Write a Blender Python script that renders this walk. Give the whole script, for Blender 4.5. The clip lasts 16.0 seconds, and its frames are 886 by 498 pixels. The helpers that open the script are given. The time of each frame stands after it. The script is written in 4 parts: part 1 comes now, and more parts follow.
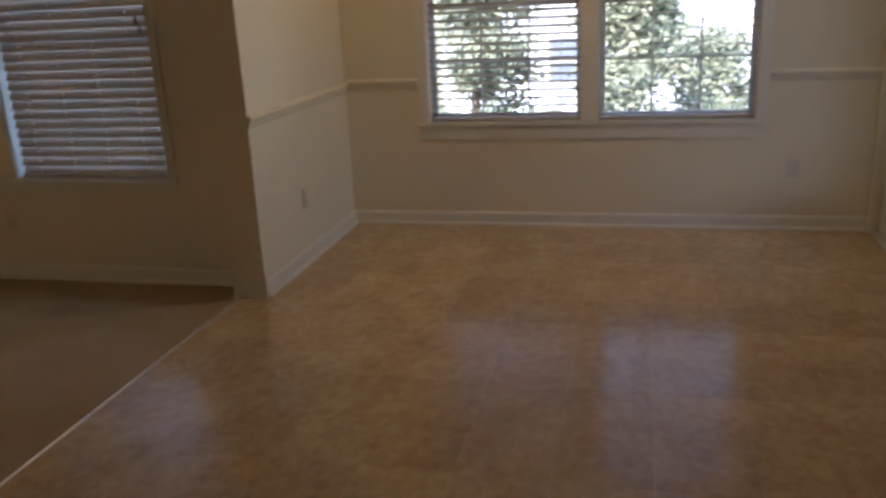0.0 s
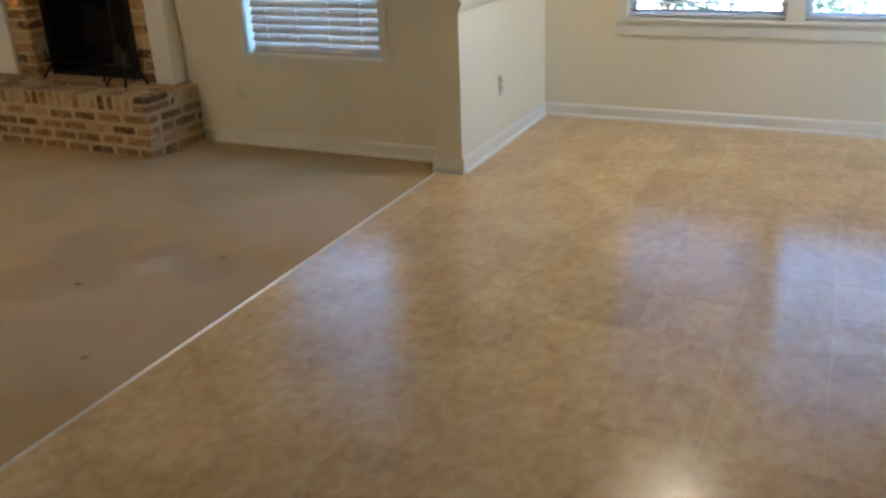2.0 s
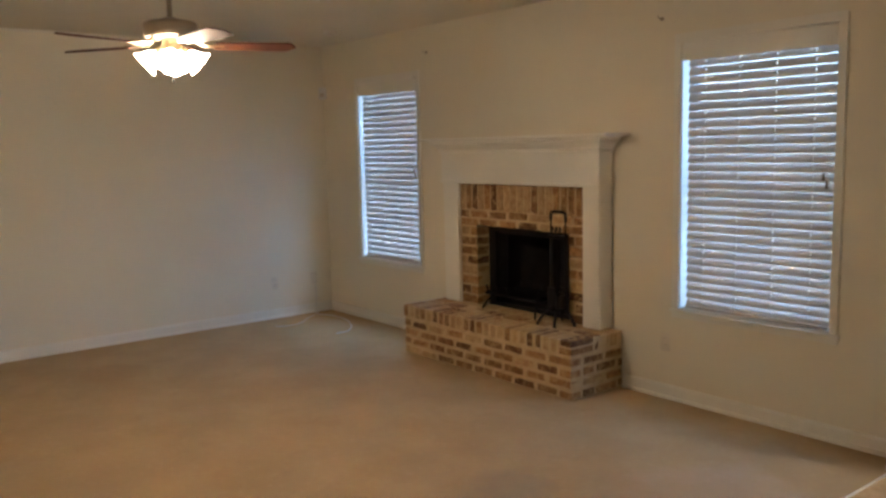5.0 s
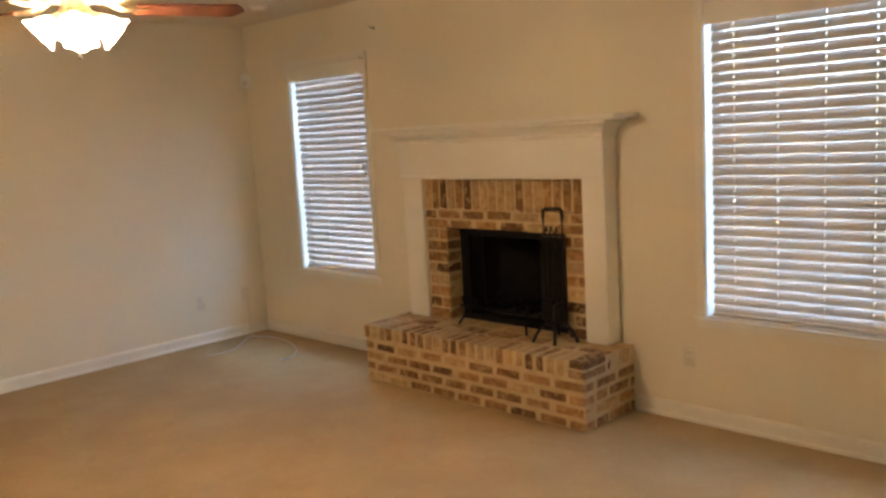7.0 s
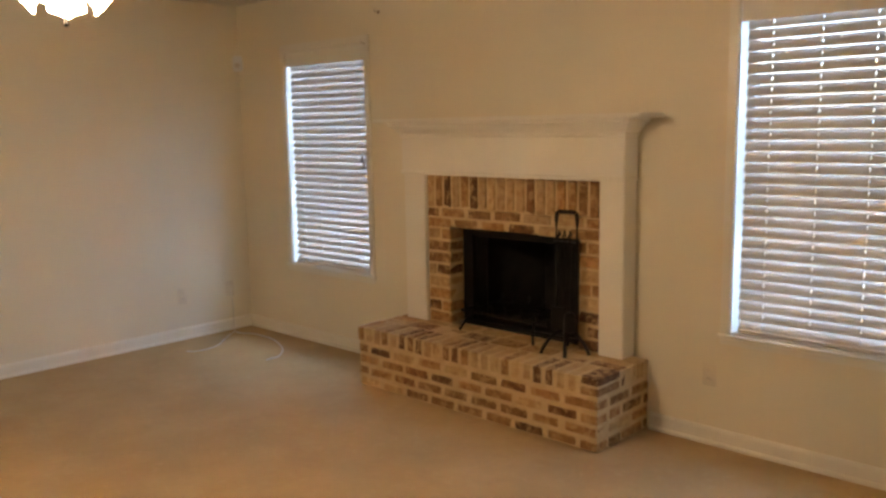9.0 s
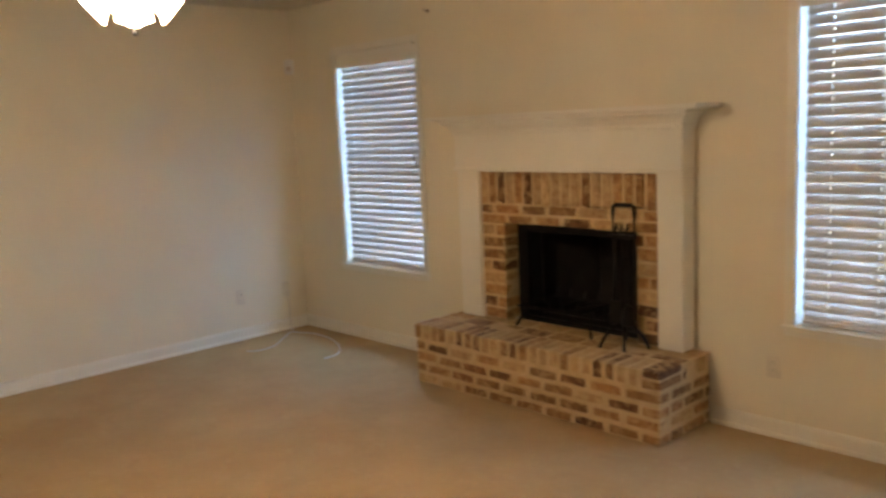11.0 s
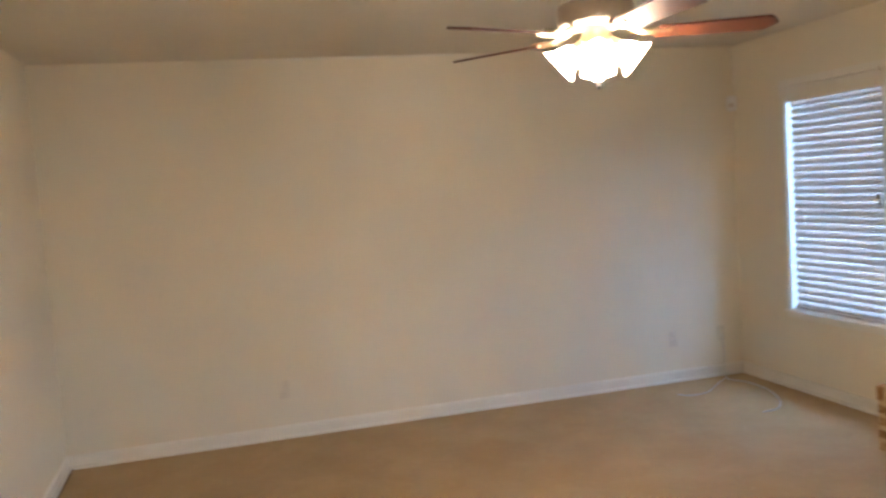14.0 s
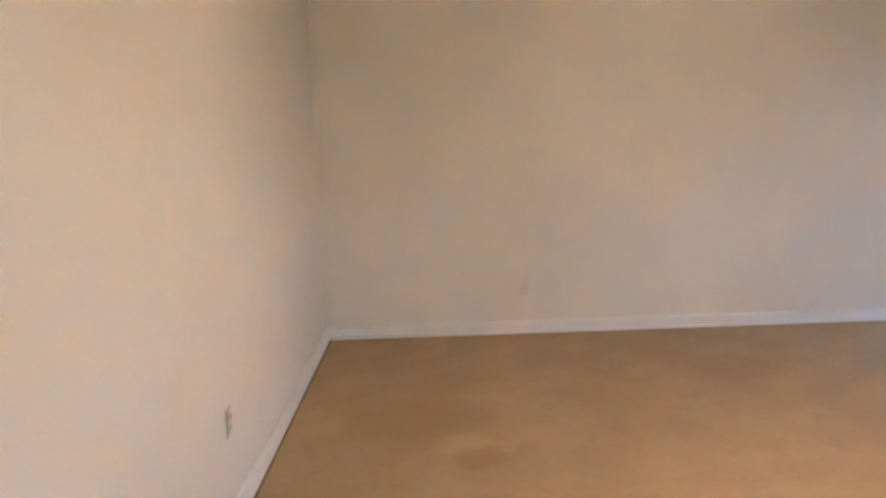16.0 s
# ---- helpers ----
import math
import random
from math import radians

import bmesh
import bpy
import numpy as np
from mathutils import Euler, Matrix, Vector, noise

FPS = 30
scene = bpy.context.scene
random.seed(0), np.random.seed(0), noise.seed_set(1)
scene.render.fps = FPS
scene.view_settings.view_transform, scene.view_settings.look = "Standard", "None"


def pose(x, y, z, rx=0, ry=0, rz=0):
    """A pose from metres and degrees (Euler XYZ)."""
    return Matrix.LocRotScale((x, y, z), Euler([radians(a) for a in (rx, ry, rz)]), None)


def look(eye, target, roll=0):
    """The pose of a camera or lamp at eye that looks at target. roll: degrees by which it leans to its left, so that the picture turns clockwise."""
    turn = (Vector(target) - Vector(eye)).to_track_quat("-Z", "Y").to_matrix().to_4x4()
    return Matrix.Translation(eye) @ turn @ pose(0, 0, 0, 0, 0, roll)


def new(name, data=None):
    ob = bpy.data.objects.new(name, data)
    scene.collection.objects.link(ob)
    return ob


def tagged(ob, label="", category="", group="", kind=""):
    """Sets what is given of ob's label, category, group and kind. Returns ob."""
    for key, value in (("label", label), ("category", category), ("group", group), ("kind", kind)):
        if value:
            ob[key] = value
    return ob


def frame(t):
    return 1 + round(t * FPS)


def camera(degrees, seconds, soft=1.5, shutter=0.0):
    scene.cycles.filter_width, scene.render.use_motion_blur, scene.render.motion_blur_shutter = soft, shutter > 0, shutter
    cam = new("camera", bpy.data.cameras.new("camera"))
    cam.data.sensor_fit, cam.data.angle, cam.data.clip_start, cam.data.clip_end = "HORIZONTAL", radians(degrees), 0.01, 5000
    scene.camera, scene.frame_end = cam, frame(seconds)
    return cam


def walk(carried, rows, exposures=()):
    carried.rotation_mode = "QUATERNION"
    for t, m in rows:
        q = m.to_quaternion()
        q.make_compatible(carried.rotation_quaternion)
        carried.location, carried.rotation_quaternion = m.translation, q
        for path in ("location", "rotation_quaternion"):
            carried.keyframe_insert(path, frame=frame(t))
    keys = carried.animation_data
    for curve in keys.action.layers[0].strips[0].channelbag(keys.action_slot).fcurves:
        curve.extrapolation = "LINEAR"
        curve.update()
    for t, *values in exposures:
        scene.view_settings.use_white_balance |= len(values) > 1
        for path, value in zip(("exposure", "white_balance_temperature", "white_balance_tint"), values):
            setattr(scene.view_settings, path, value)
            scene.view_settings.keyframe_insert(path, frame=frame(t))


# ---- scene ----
cam = camera(56.0, 16.0, soft=2.8, shutter=0.5)
PATH = [
    (0, (7.318, -3.799, 1.439), (6.865, -1.943, 0.847), -2.8),
    (0.5, (7.317, -3.893, 1.376), (6.737, -2.088, 0.739), -1.4),
    (1, (7.322, -3.997, 1.363), (6.633, -2.286, 0.592), 0.2),
    (1.5, (7.311, -4.09, 1.374), (6.561, -2.411, 0.589), -0.3),
    (2, (7.28, -4.141, 1.385), (6.481, -2.479, 0.612), -2.3),
    (2.5, (7.264, -4.165, 1.389), (6.49, -2.472, 0.659), -1.2),
    (3, (7.24, -4.182, 1.428), (6.348, -2.473, 0.894), -0.8),
    (3.5, (7.229, -4.191, 1.486), (6.05, -2.609, 1.157), -1.6),
    (4, (7.244, -4.149, 1.586), (5.797, -2.792, 1.336), -2.5),
    (4.5, (7.173, -4.165, 1.581), (5.605, -2.95, 1.329), -1.1),
    (7, (6.03, -3.877, 1.577), (4.632, -2.474, 1.3), -3.3),
    (7.5, (5.866, -3.804, 1.577), (4.483, -2.393, 1.268), -2.9),
    (8, (5.789, -3.745, 1.576), (4.395, -2.339, 1.297), -0.9),
    (10.5, (5.663, -3.804, 1.581), (4.347, -2.33, 1.272), -2.2),
    (11, (5.677, -3.815, 1.577), (4.242, -2.453, 1.282), -2.7),
    (11.5, (5.667, -3.834, 1.584), (4.129, -2.584, 1.312), -3.5),
    (12, (5.661, -3.843, 1.593), (4.026, -2.72, 1.338), -3.5),
    (12.5, (5.649, -3.855, 1.604), (3.923, -2.868, 1.391), -4.0),
    (13, (5.62, -3.869, 1.613), (3.813, -3.025, 1.458), -4.1),
    (13.5, (5.661, -3.874, 1.617), (3.782, -3.204, 1.466), -3.4),
    (14, (5.596, -3.89, 1.624), (3.672, -3.367, 1.469), -4.0),
    (14.5, (5.58, -3.884, 1.627), (3.617, -3.561, 1.421), -3.7),
    (15, (5.676, -4.033, 1.568), (3.701, -3.839, 1.325), -2.8),
    (15.5, (5.601, -4.076, 1.512), (3.622, -3.993, 1.236), -1.5),
    (16, (5.639, -4.064, 1.527), (3.665, -4.069, 1.206), -2.1),
]
EXPOSURES = [(0, 2.32, 6492, 23), (0.5, 2.65, 6304, 22), (1.0, 3.3, 5662, 10), (1.5, 3.83, 5328, 6), (2.5, 4.0, 5281, 7), (3.0, 3.9, 5561, 10), (3.5, 3.7, 6139, 14), (4.0, 3.67, 5712, 16), (4.7, 3.91, 5626, 15), (7, 4.54, 6880, 20), (8.2, 4.46, 6700, 19), (10.4, 4.41, 7133, 23), (11.3, 4.46, 5789, 13), (12.5, 4.91, 5416, 10), (13.5, 4.71, 5789, 16), (14.5, 4.71, 5230, 19), (15, 4.91, 5296, 23), (16, 4.87, 5393, 24)]
walk(cam, [(t, look(eye, target, roll)) for t, eye, target, roll in PATH], EXPOSURES)

SKY = 0.15        # sky strength
FAN = 5.0        # glow of the fan's lit shades
DOME = 17.0        # glow of the nook's ceiling lamp
BLIND_LIGHT = (8.2, 5.4) # watts behind the two shut blinds
TILT = 70         # slats of the shut blinds

# ---- world, light, exposure ----
world = bpy.data.worlds.new("world")
scene.world = world
world.use_nodes = True
wn = world.node_tree.nodes
sky = wn.new("ShaderNodeTexSky")
sky.sky_type = "NISHITA"
sky.sun_disc = False
sky.sun_elevation, sky.sun_rotation = radians(38), radians(200)
sky.air_density, sky.dust_density = 1.0, 1.5
wn["Background"].inputs["Strength"].default_value = SKY
world.node_tree.links.new(sky.outputs[0], wn["Background"].inputs["Color"])

sun = new("sun", bpy.data.lights.new("sun", "SUN"))
sun.data.energy, sun.data.angle, sun.data.color = 3.8, radians(0.5), (1.0, 0.94, 0.85)
sun.matrix_world = look((2.0, -8.0, 9.0), (5.0, 4.0, 0.0))
for wx, watts in zip((1.025, 4.491), BLIND_LIGHT):   # daylight behind the two shut blinds
    lamp = new("window_daylight", bpy.data.lights.new("window_daylight", "AREA"))
    lamp.data.shape, lamp.data.size, lamp.data.size_y = "RECTANGLE", 0.80, 1.46
    lamp.data.energy, lamp.data.color = watts, (0.41, 0.67, 1.0)
    lamp.matrix_world = look((wx, 0.165, 1.34), (wx, -1.0, 1.34))


# ---- materials ----
def material(name, base, rough=0.5, metal=0.0, second=None, scale=3.0, amount=1.0, fine=120.0, bump=0.15, bump_dist=0.002,
             spread=0.0, rough_var=0.0, detail=6.0, glow=0.0, coat=0.0):
    """Base colour broken by a large and a small noise, a fine relief, and a random shade for each piece."""
    m = bpy.data.materials.new(name)
    m.use_nodes = True
    n, ln = m.node_tree.nodes, m.node_tree.links
    b = n["Principled BSDF"]
    b.inputs["Metallic"].default_value = metal
    b.inputs["Roughness"].default_value = rough
    b.inputs["Coat Weight"].default_value = coat
    b.inputs["Coat Roughness"].default_value = 0.12
    tc = n.new("ShaderNodeTexCoord")
    geo = n.new("ShaderNodeNewGeometry")
    big = n.new("ShaderNodeTexNoise")
    big.inputs["Scale"].default_value, big.inputs["Detail"].default_value = scale, detail
    ln.new(geo.outputs["Position"], big.inputs["Vector"])
    small = n.new("ShaderNodeTexNoise")
    small.inputs["Scale"].default_value, small.inputs["Detail"].default_value = fine, 3.0
    ln.new(geo.outputs["Position"], small.inputs["Vector"])
    if second is None:
        second = tuple(c * 0.86 for c in base)
    ramp = n.new("ShaderNodeMapRange")
    ramp.inputs["From Min"].default_value, ramp.inputs["From Max"].default_value = 0.35, 0.65
    ramp.inputs["To Max"].default_value = amount
    ln.new(big.outputs["Fac"], ramp.inputs["Value"])
    mix = n.new("ShaderNodeMix")
    mix.data_type = "RGBA"
    mix.inputs["A"].default_value, mix.inputs["B"].default_value = (*base, 1), (*second, 1)
    ln.new(ramp.outputs["Result"], mix.inputs["Factor"])
    out = mix.outputs["Result"]
    grain = n.new("ShaderNodeMix")
    grain.data_type, grain.blend_type = "RGBA", "OVERLAY"
    grain.inputs["Factor"].default_value = 0.12
    ln.new(out, grain.inputs["A"])
    ln.new(small.outputs["Fac"], grain.inputs["B"])
    out = grain.outputs["Result"]
    if spread:
        info = n.new("ShaderNodeObjectInfo")
        hsv = n.new("ShaderNodeHueSaturation")
        mr = n.new("ShaderNodeMapRange")
        mr.inputs["To Min"].default_value, mr.inputs["To Max"].default_value = 1 - spread, 1 + spread
        ln.new(info.outputs["Random"], mr.inputs["Value"])
        ln.new(mr.outputs["Result"], hsv.inputs["Value"])
        ln.new(out, hsv.inputs["Color"])
        out = hsv.outputs["Color"]
    ln.new(out, b.inputs["Base Color"])
    if rough_var:
        rv = n.new("ShaderNodeMapRange")
        rv.inputs["To Min"].default_value, rv.inputs["To Max"].default_value = rough - rough_var, rough + rough_var
        ln.new(big.outputs["Fac"], rv.inputs["Value"])
        ln.new(rv.outputs["Result"], b.inputs["Roughness"])
    if bump:
        bp = n.new("ShaderNodeBump")
        bp.inputs["Strength"].default_value, bp.inputs["Distance"].default_value = bump, bump_dist
        ln.new(small.outputs["Fac"], bp.inputs["Height"])
        ln.new(bp.outputs["Normal"], b.inputs["Normal"])
    if glow:
        b.inputs["Emission Color"].default_value = (*base, 1)
        b.inputs["Emission Strength"].default_value = glow
    return m


WALL = material("cream_wall_paint", (0.785, 0.725, 0.595), 0.5, second=(0.745, 0.685, 0.55), scale=0.9, fine=260, bump=0.25, bump_dist=0.001)
NOOK = material("ivory_wall_paint", (0.80, 0.73, 0.575), 0.5, second=(0.76, 0.69, 0.535), scale=0.9, fine=260, bump=0.25, bump_dist=0.001)
CEIL = material("ceiling_texture", (0.74, 0.69, 0.58), 0.8, second=(0.70, 0.65, 0.54), scale=1.2, fine=55, bump=0.5, bump_dist=0.004)
TRIM = material("white_trim_paint", (0.80, 0.77, 0.69), 0.3, second=(0.76, 0.73, 0.65), scale=2.5, fine=90, bump=0.05, bump_dist=0.001)
MANTEL = material("white_mantel_paint", (0.82, 0.79, 0.72), 0.35, second=(0.78, 0.75, 0.67), scale=2.5, fine=90, bump=0.05, bump_dist=0.001)
SLAT = material("white_faux_wood", (0.64, 0.585, 0.53), 0.4, second=(0.60, 0.545, 0.49), scale=4, fine=60, bump=0.05)
VINYL_FRAME = material("white_window_vinyl", (0.80, 0.82, 0.84), 0.35, scale=3, fine=80, bump=0.03)
CARPET = material("beige_carpet", (0.53, 0.372, 0.19), 0.95, second=(0.47, 0.328, 0.16), scale=2.6, fine=330, bump=0.9, bump_dist=0.006)
def soil(m, scale, colour, low, high, amount):
    """Adds soiled patches of one size to a material."""
    n, ln = m.node_tree.nodes, m.node_tree.links
    b = n["Principled BSDF"]
    src = b.inputs["Base Color"].links[0].from_socket
    geo = n.new("ShaderNodeNewGeometry")
    no = n.new("ShaderNodeTexNoise")
    no.inputs["Scale"].default_value, no.inputs["Detail"].default_value, no.inputs["Distortion"].default_value = scale, 5.0, 0.8
    ln.new(geo.outputs["Position"], no.inputs["Vector"])
    mr = n.new("ShaderNodeMapRange")
    mr.inputs["From Min"].default_value, mr.inputs["From Max"].default_value, mr.inputs["To Max"].default_value = low, high, amount
    ln.new(no.outputs["Fac"], mr.inputs["Value"])
    mix = n.new("ShaderNodeMix")
    mix.data_type = "RGBA"
    mix.inputs["B"].default_value = (*colour, 1)
    ln.new(mr.outputs["Result"], mix.inputs["Factor"])
    ln.new(src, mix.inputs["A"])
    ln.new(mix.outputs["Result"], b.inputs["Base Color"])


GROUT = material("pale_tile_joint", (0.82, 0.71, 0.53), 0.25, scale=6, bump=0.05)
soil(CARPET, 1.3, (0.45, 0.315, 0.165), 0.52, 0.72, 0.4)
soil(CARPET, 6.0, (0.45, 0.31, 0.155), 0.52, 0.68, 0.45)
soil(CARPET, 24.0, (0.62, 0.47, 0.28), 0.55, 0.75, 0.3)
def stain(m, x, y, radius, colour, amount, ragged=0.6):
    """One spilled stain at a place on the floor, with a ragged edge."""
    n, ln = m.node_tree.nodes, m.node_tree.links
    b = n["Principled BSDF"]
    src = b.inputs["Base Color"].links[0].from_socket
    geo, no, sub, ln_ = n.new("ShaderNodeNewGeometry"), n.new("ShaderNodeTexNoise"), n.new("ShaderNodeVectorMath"), n.new("ShaderNodeVectorMath")
    sub.operation, ln_.operation = "SUBTRACT", "LENGTH"
    sub.inputs[1].default_value = (x, y, 0)
    ln.new(geo.outputs["Position"], sub.inputs[0])
    ln.new(sub.outputs["Vector"], ln_.inputs[0])
    no.inputs["Scale"].default_value, no.inputs["Detail"].default_value = 1.6 / radius, 5.0
    ln.new(geo.outputs["Position"], no.inputs["Vector"])
    ma = n.new("ShaderNodeMath")
    ma.operation = "MULTIPLY_ADD"
    ma.inputs[1].default_value = 2 * ragged * radius
    ln.new(no.outputs["Fac"], ma.inputs[0])
    ln.new(ln_.outputs["Value"], ma.inputs[2])
    mr = n.new("ShaderNodeMapRange")
    mr.inputs["From Min"].default_value, mr.inputs["From Max"].default_value = radius * (0.6 + ragged), radius * (1.1 + ragged)
    mr.inputs["To Min"].default_value, mr.inputs["To Max"].default_value = amount, 0.0
    ln.new(ma.outputs[0], mr.inputs["Value"])
    mix = n.new("ShaderNodeMix")
    mix.data_type = "RGBA"
    mix.inputs["B"].default_value = (*colour, 1)
    ln.new(mr.outputs["Result"], mix.inputs["Factor"])
    ln.new(src, mix.inputs["A"])
    ln.new(mix.outputs["Result"], b.inputs["Base Color"])


stain(CARPET, 1.62, -4.25, 0.38, (0.42, 0.27, 0.11), 0.5)
stain(CARPET, 1.95, -4.00, 0.16, (0.60, 0.43, 0.20), 0.5)
stain(CARPET, 2.12, -3.95, 0.14, (0.40, 0.25, 0.10), 0.55)
stain(CARPET, 0.95, -2.40, 0.30, (0.42, 0.27, 0.12), 0.45)
stain(CARPET, 5.05, -2.20, 0.62, (0.50, 0.395, 0.285), 0.45)
stain(CARPET, 5.02, -1.04, 0.42, (0.62, 0.46, 0.33), 0.4)
stain(CARPET, 4.45, -1.95, 0.30, (0.36, 0.27, 0.18), 0.5)
stain(CARPET, 4.28, -1.62, 0.20, (0.36, 0.27, 0.18), 0.45)
stain(CARPET, 4.74, -1.62, 0.16, (0.36, 0.27, 0.18), 0.45)
stain(CARPET, 5.02, -1.68, 0.15, (0.36, 0.27, 0.19), 0.35)
stain(CARPET, 4.77, -1.74, 0.10, (0.60, 0.50, 0.37), 0.5)
stain(CARPET, 4.60, -2.00, 0.014, (0.06, 0.045, 0.03), 0.8)
stain(CARPET, 4.99, -1.57, 0.016, (0.16, 0.11, 0.06), 0.7)
stain(CARPET, 5.10, -2.44, 0.018, (0.2, 0.15, 0.09), 0.6)
DARK_EDGE = material("dark_carpet_edge", (0.10, 0.065, 0.035), 0.95, second=(0.24, 0.16, 0.08), scale=5.0, fine=300, bump=0.8, bump_dist=0.003)
STRIP = material("brushed_strip_metal", (0.88, 0.87, 0.85), 0.28, metal=0.85, scale=30, fine=200, bump=0.1)
BRICK = material("antique_brick", (0.25, 0.122, 0.043), 0.85, second=(0.41, 0.24, 0.095), scale=26, fine=90, bump=0.7, bump_dist=0.004, spread=0.35)
BRICK_DARK = material("dark_antique_brick", (0.12, 0.05, 0.02), 0.85, second=(0.25, 0.125, 0.048), scale=24, fine=90, bump=0.7, bump_dist=0.004, spread=0.3)
BRICK_PALE = material("mortar_smeared_brick", (0.56, 0.40, 0.205), 0.88, second=(0.40, 0.24, 0.105), scale=28, fine=90, bump=0.7, bump_dist=0.004, spread=0.2)
MORTAR = material("cream_mortar", (0.64, 0.475, 0.265), 0.92, second=(0.55, 0.395, 0.205), scale=14, fine=140, bump=0.8, bump_dist=0.004)
IRON = material("black_wrought_iron", (0.014, 0.012, 0.011), 0.45, metal=0.6, scale=12, fine=160, bump=0.3)
SOOT = material("sooty_firebrick", (0.030, 0.023, 0.019), 0.9, second=(0.014, 0.011, 0.010), scale=7, fine=90, bump=0.6, bump_dist=0.004)
BRONZE = material("brushed_pewter_metal", (0.34, 0.28, 0.22), 0.42, metal=0.8, scale=12, fine=160, bump=0.1)
BRASS = material("antique_brass", (0.46, 0.37, 0.24), 0.3, metal=0.9, scale=12, fine=160, bump=0.1)
BLADE = material("cherry_blade_veneer", (0.125, 0.034, 0.009), 0.6, second=(0.07, 0.019, 0.006), scale=9, fine=70, bump=0.1)
OUTLET = material("aged_almond_plastic", (0.73, 0.665, 0.545), 0.4, scale=8, bump=0.02)
PLATE = material("almond_plate_plastic", (0.80, 0.75, 0.65), 0.4, scale=8, bump=0.02)
DARKSLOT = material("dark_slot", (0.05, 0.045, 0.04), 0.6, scale=8, bump=0.0)
TASSEL = material("brown_tassel_wood", (0.30, 0.22, 0.15), 0.5, scale=20, bump=0.1)
CABLE = material("white_cable_plastic", (0.72, 0.69, 0.63), 0.4, scale=20, bump=0.0)
DOORPAINT = material("white_door_paint", (0.80, 0.80, 0.79), 0.3, scale=3, bump=0.03)
SIDING = material("pale_blue_siding", (0.50, 0.58, 0.68), 0.7, scale=1.0, fine=30, bump=0.1)
SHINGLE = material("grey_shingle", (0.16, 0.15, 0.15), 0.9, scale=3, fine=25, bump=0.5, bump_dist=0.01)
GRASS = material("dry_lawn", (0.30, 0.28, 0.17), 0.95, second=(0.22, 0.22, 0.11), scale=0.6, fine=40, bump=0.8, bump_dist=0.02)
BARK = material("grey_bark", (0.12, 0.085, 0.06), 0.9, scale=8, fine=40, bump=0.8, bump_dist=0.01)
LEAF = material("olive_leaf", (0.15, 0.20, 0.155), 0.5, second=(0.23, 0.265, 0.18), scale=2.2, fine=30, bump=0.0)
DARKGLASS = material("dark_house_glass", (0.13, 0.16, 0.21), 0.08, scale=2, bump=0.0)
SHADE_GLASS = material("lit_frosted_glass", (1.0, 0.78, 0.50), 0.4, scale=5, bump=0.0, glow=FAN)
DOME_GLASS = material("lit_dome_glass", (1.0, 0.78, 0.50), 0.4, scale=5, bump=0.0, glow=DOME)

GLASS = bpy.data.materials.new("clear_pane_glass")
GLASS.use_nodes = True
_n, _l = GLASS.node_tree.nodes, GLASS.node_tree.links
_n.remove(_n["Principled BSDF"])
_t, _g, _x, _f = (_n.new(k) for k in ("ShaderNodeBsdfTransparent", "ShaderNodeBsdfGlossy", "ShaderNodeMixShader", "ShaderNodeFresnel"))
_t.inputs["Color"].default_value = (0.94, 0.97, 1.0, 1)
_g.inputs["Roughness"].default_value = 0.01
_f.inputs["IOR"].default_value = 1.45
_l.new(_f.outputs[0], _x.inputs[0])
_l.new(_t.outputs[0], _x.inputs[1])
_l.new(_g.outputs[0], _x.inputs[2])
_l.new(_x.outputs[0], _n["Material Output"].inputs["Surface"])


SCREEN = bpy.data.materials.new("grey_insect_screen")
SCREEN.use_nodes = True
_n, _l = SCREEN.node_tree.nodes, SCREEN.node_tree.links
_t, _x = _n.new("ShaderNodeBsdfTransparent"), _n.new("ShaderNodeMixShader")
_n["Principled BSDF"].inputs["Base Color"].default_value = (0.10, 0.12, 0.14, 1)
_x.inputs[0].default_value = 0.5
_l.new(_t.outputs[0], _x.inputs[1])
_l.new(_n["Principled BSDF"].outputs[0], _x.inputs[2])
_l.new(_x.outputs[0], _n["Material Output"].inputs["Surface"])


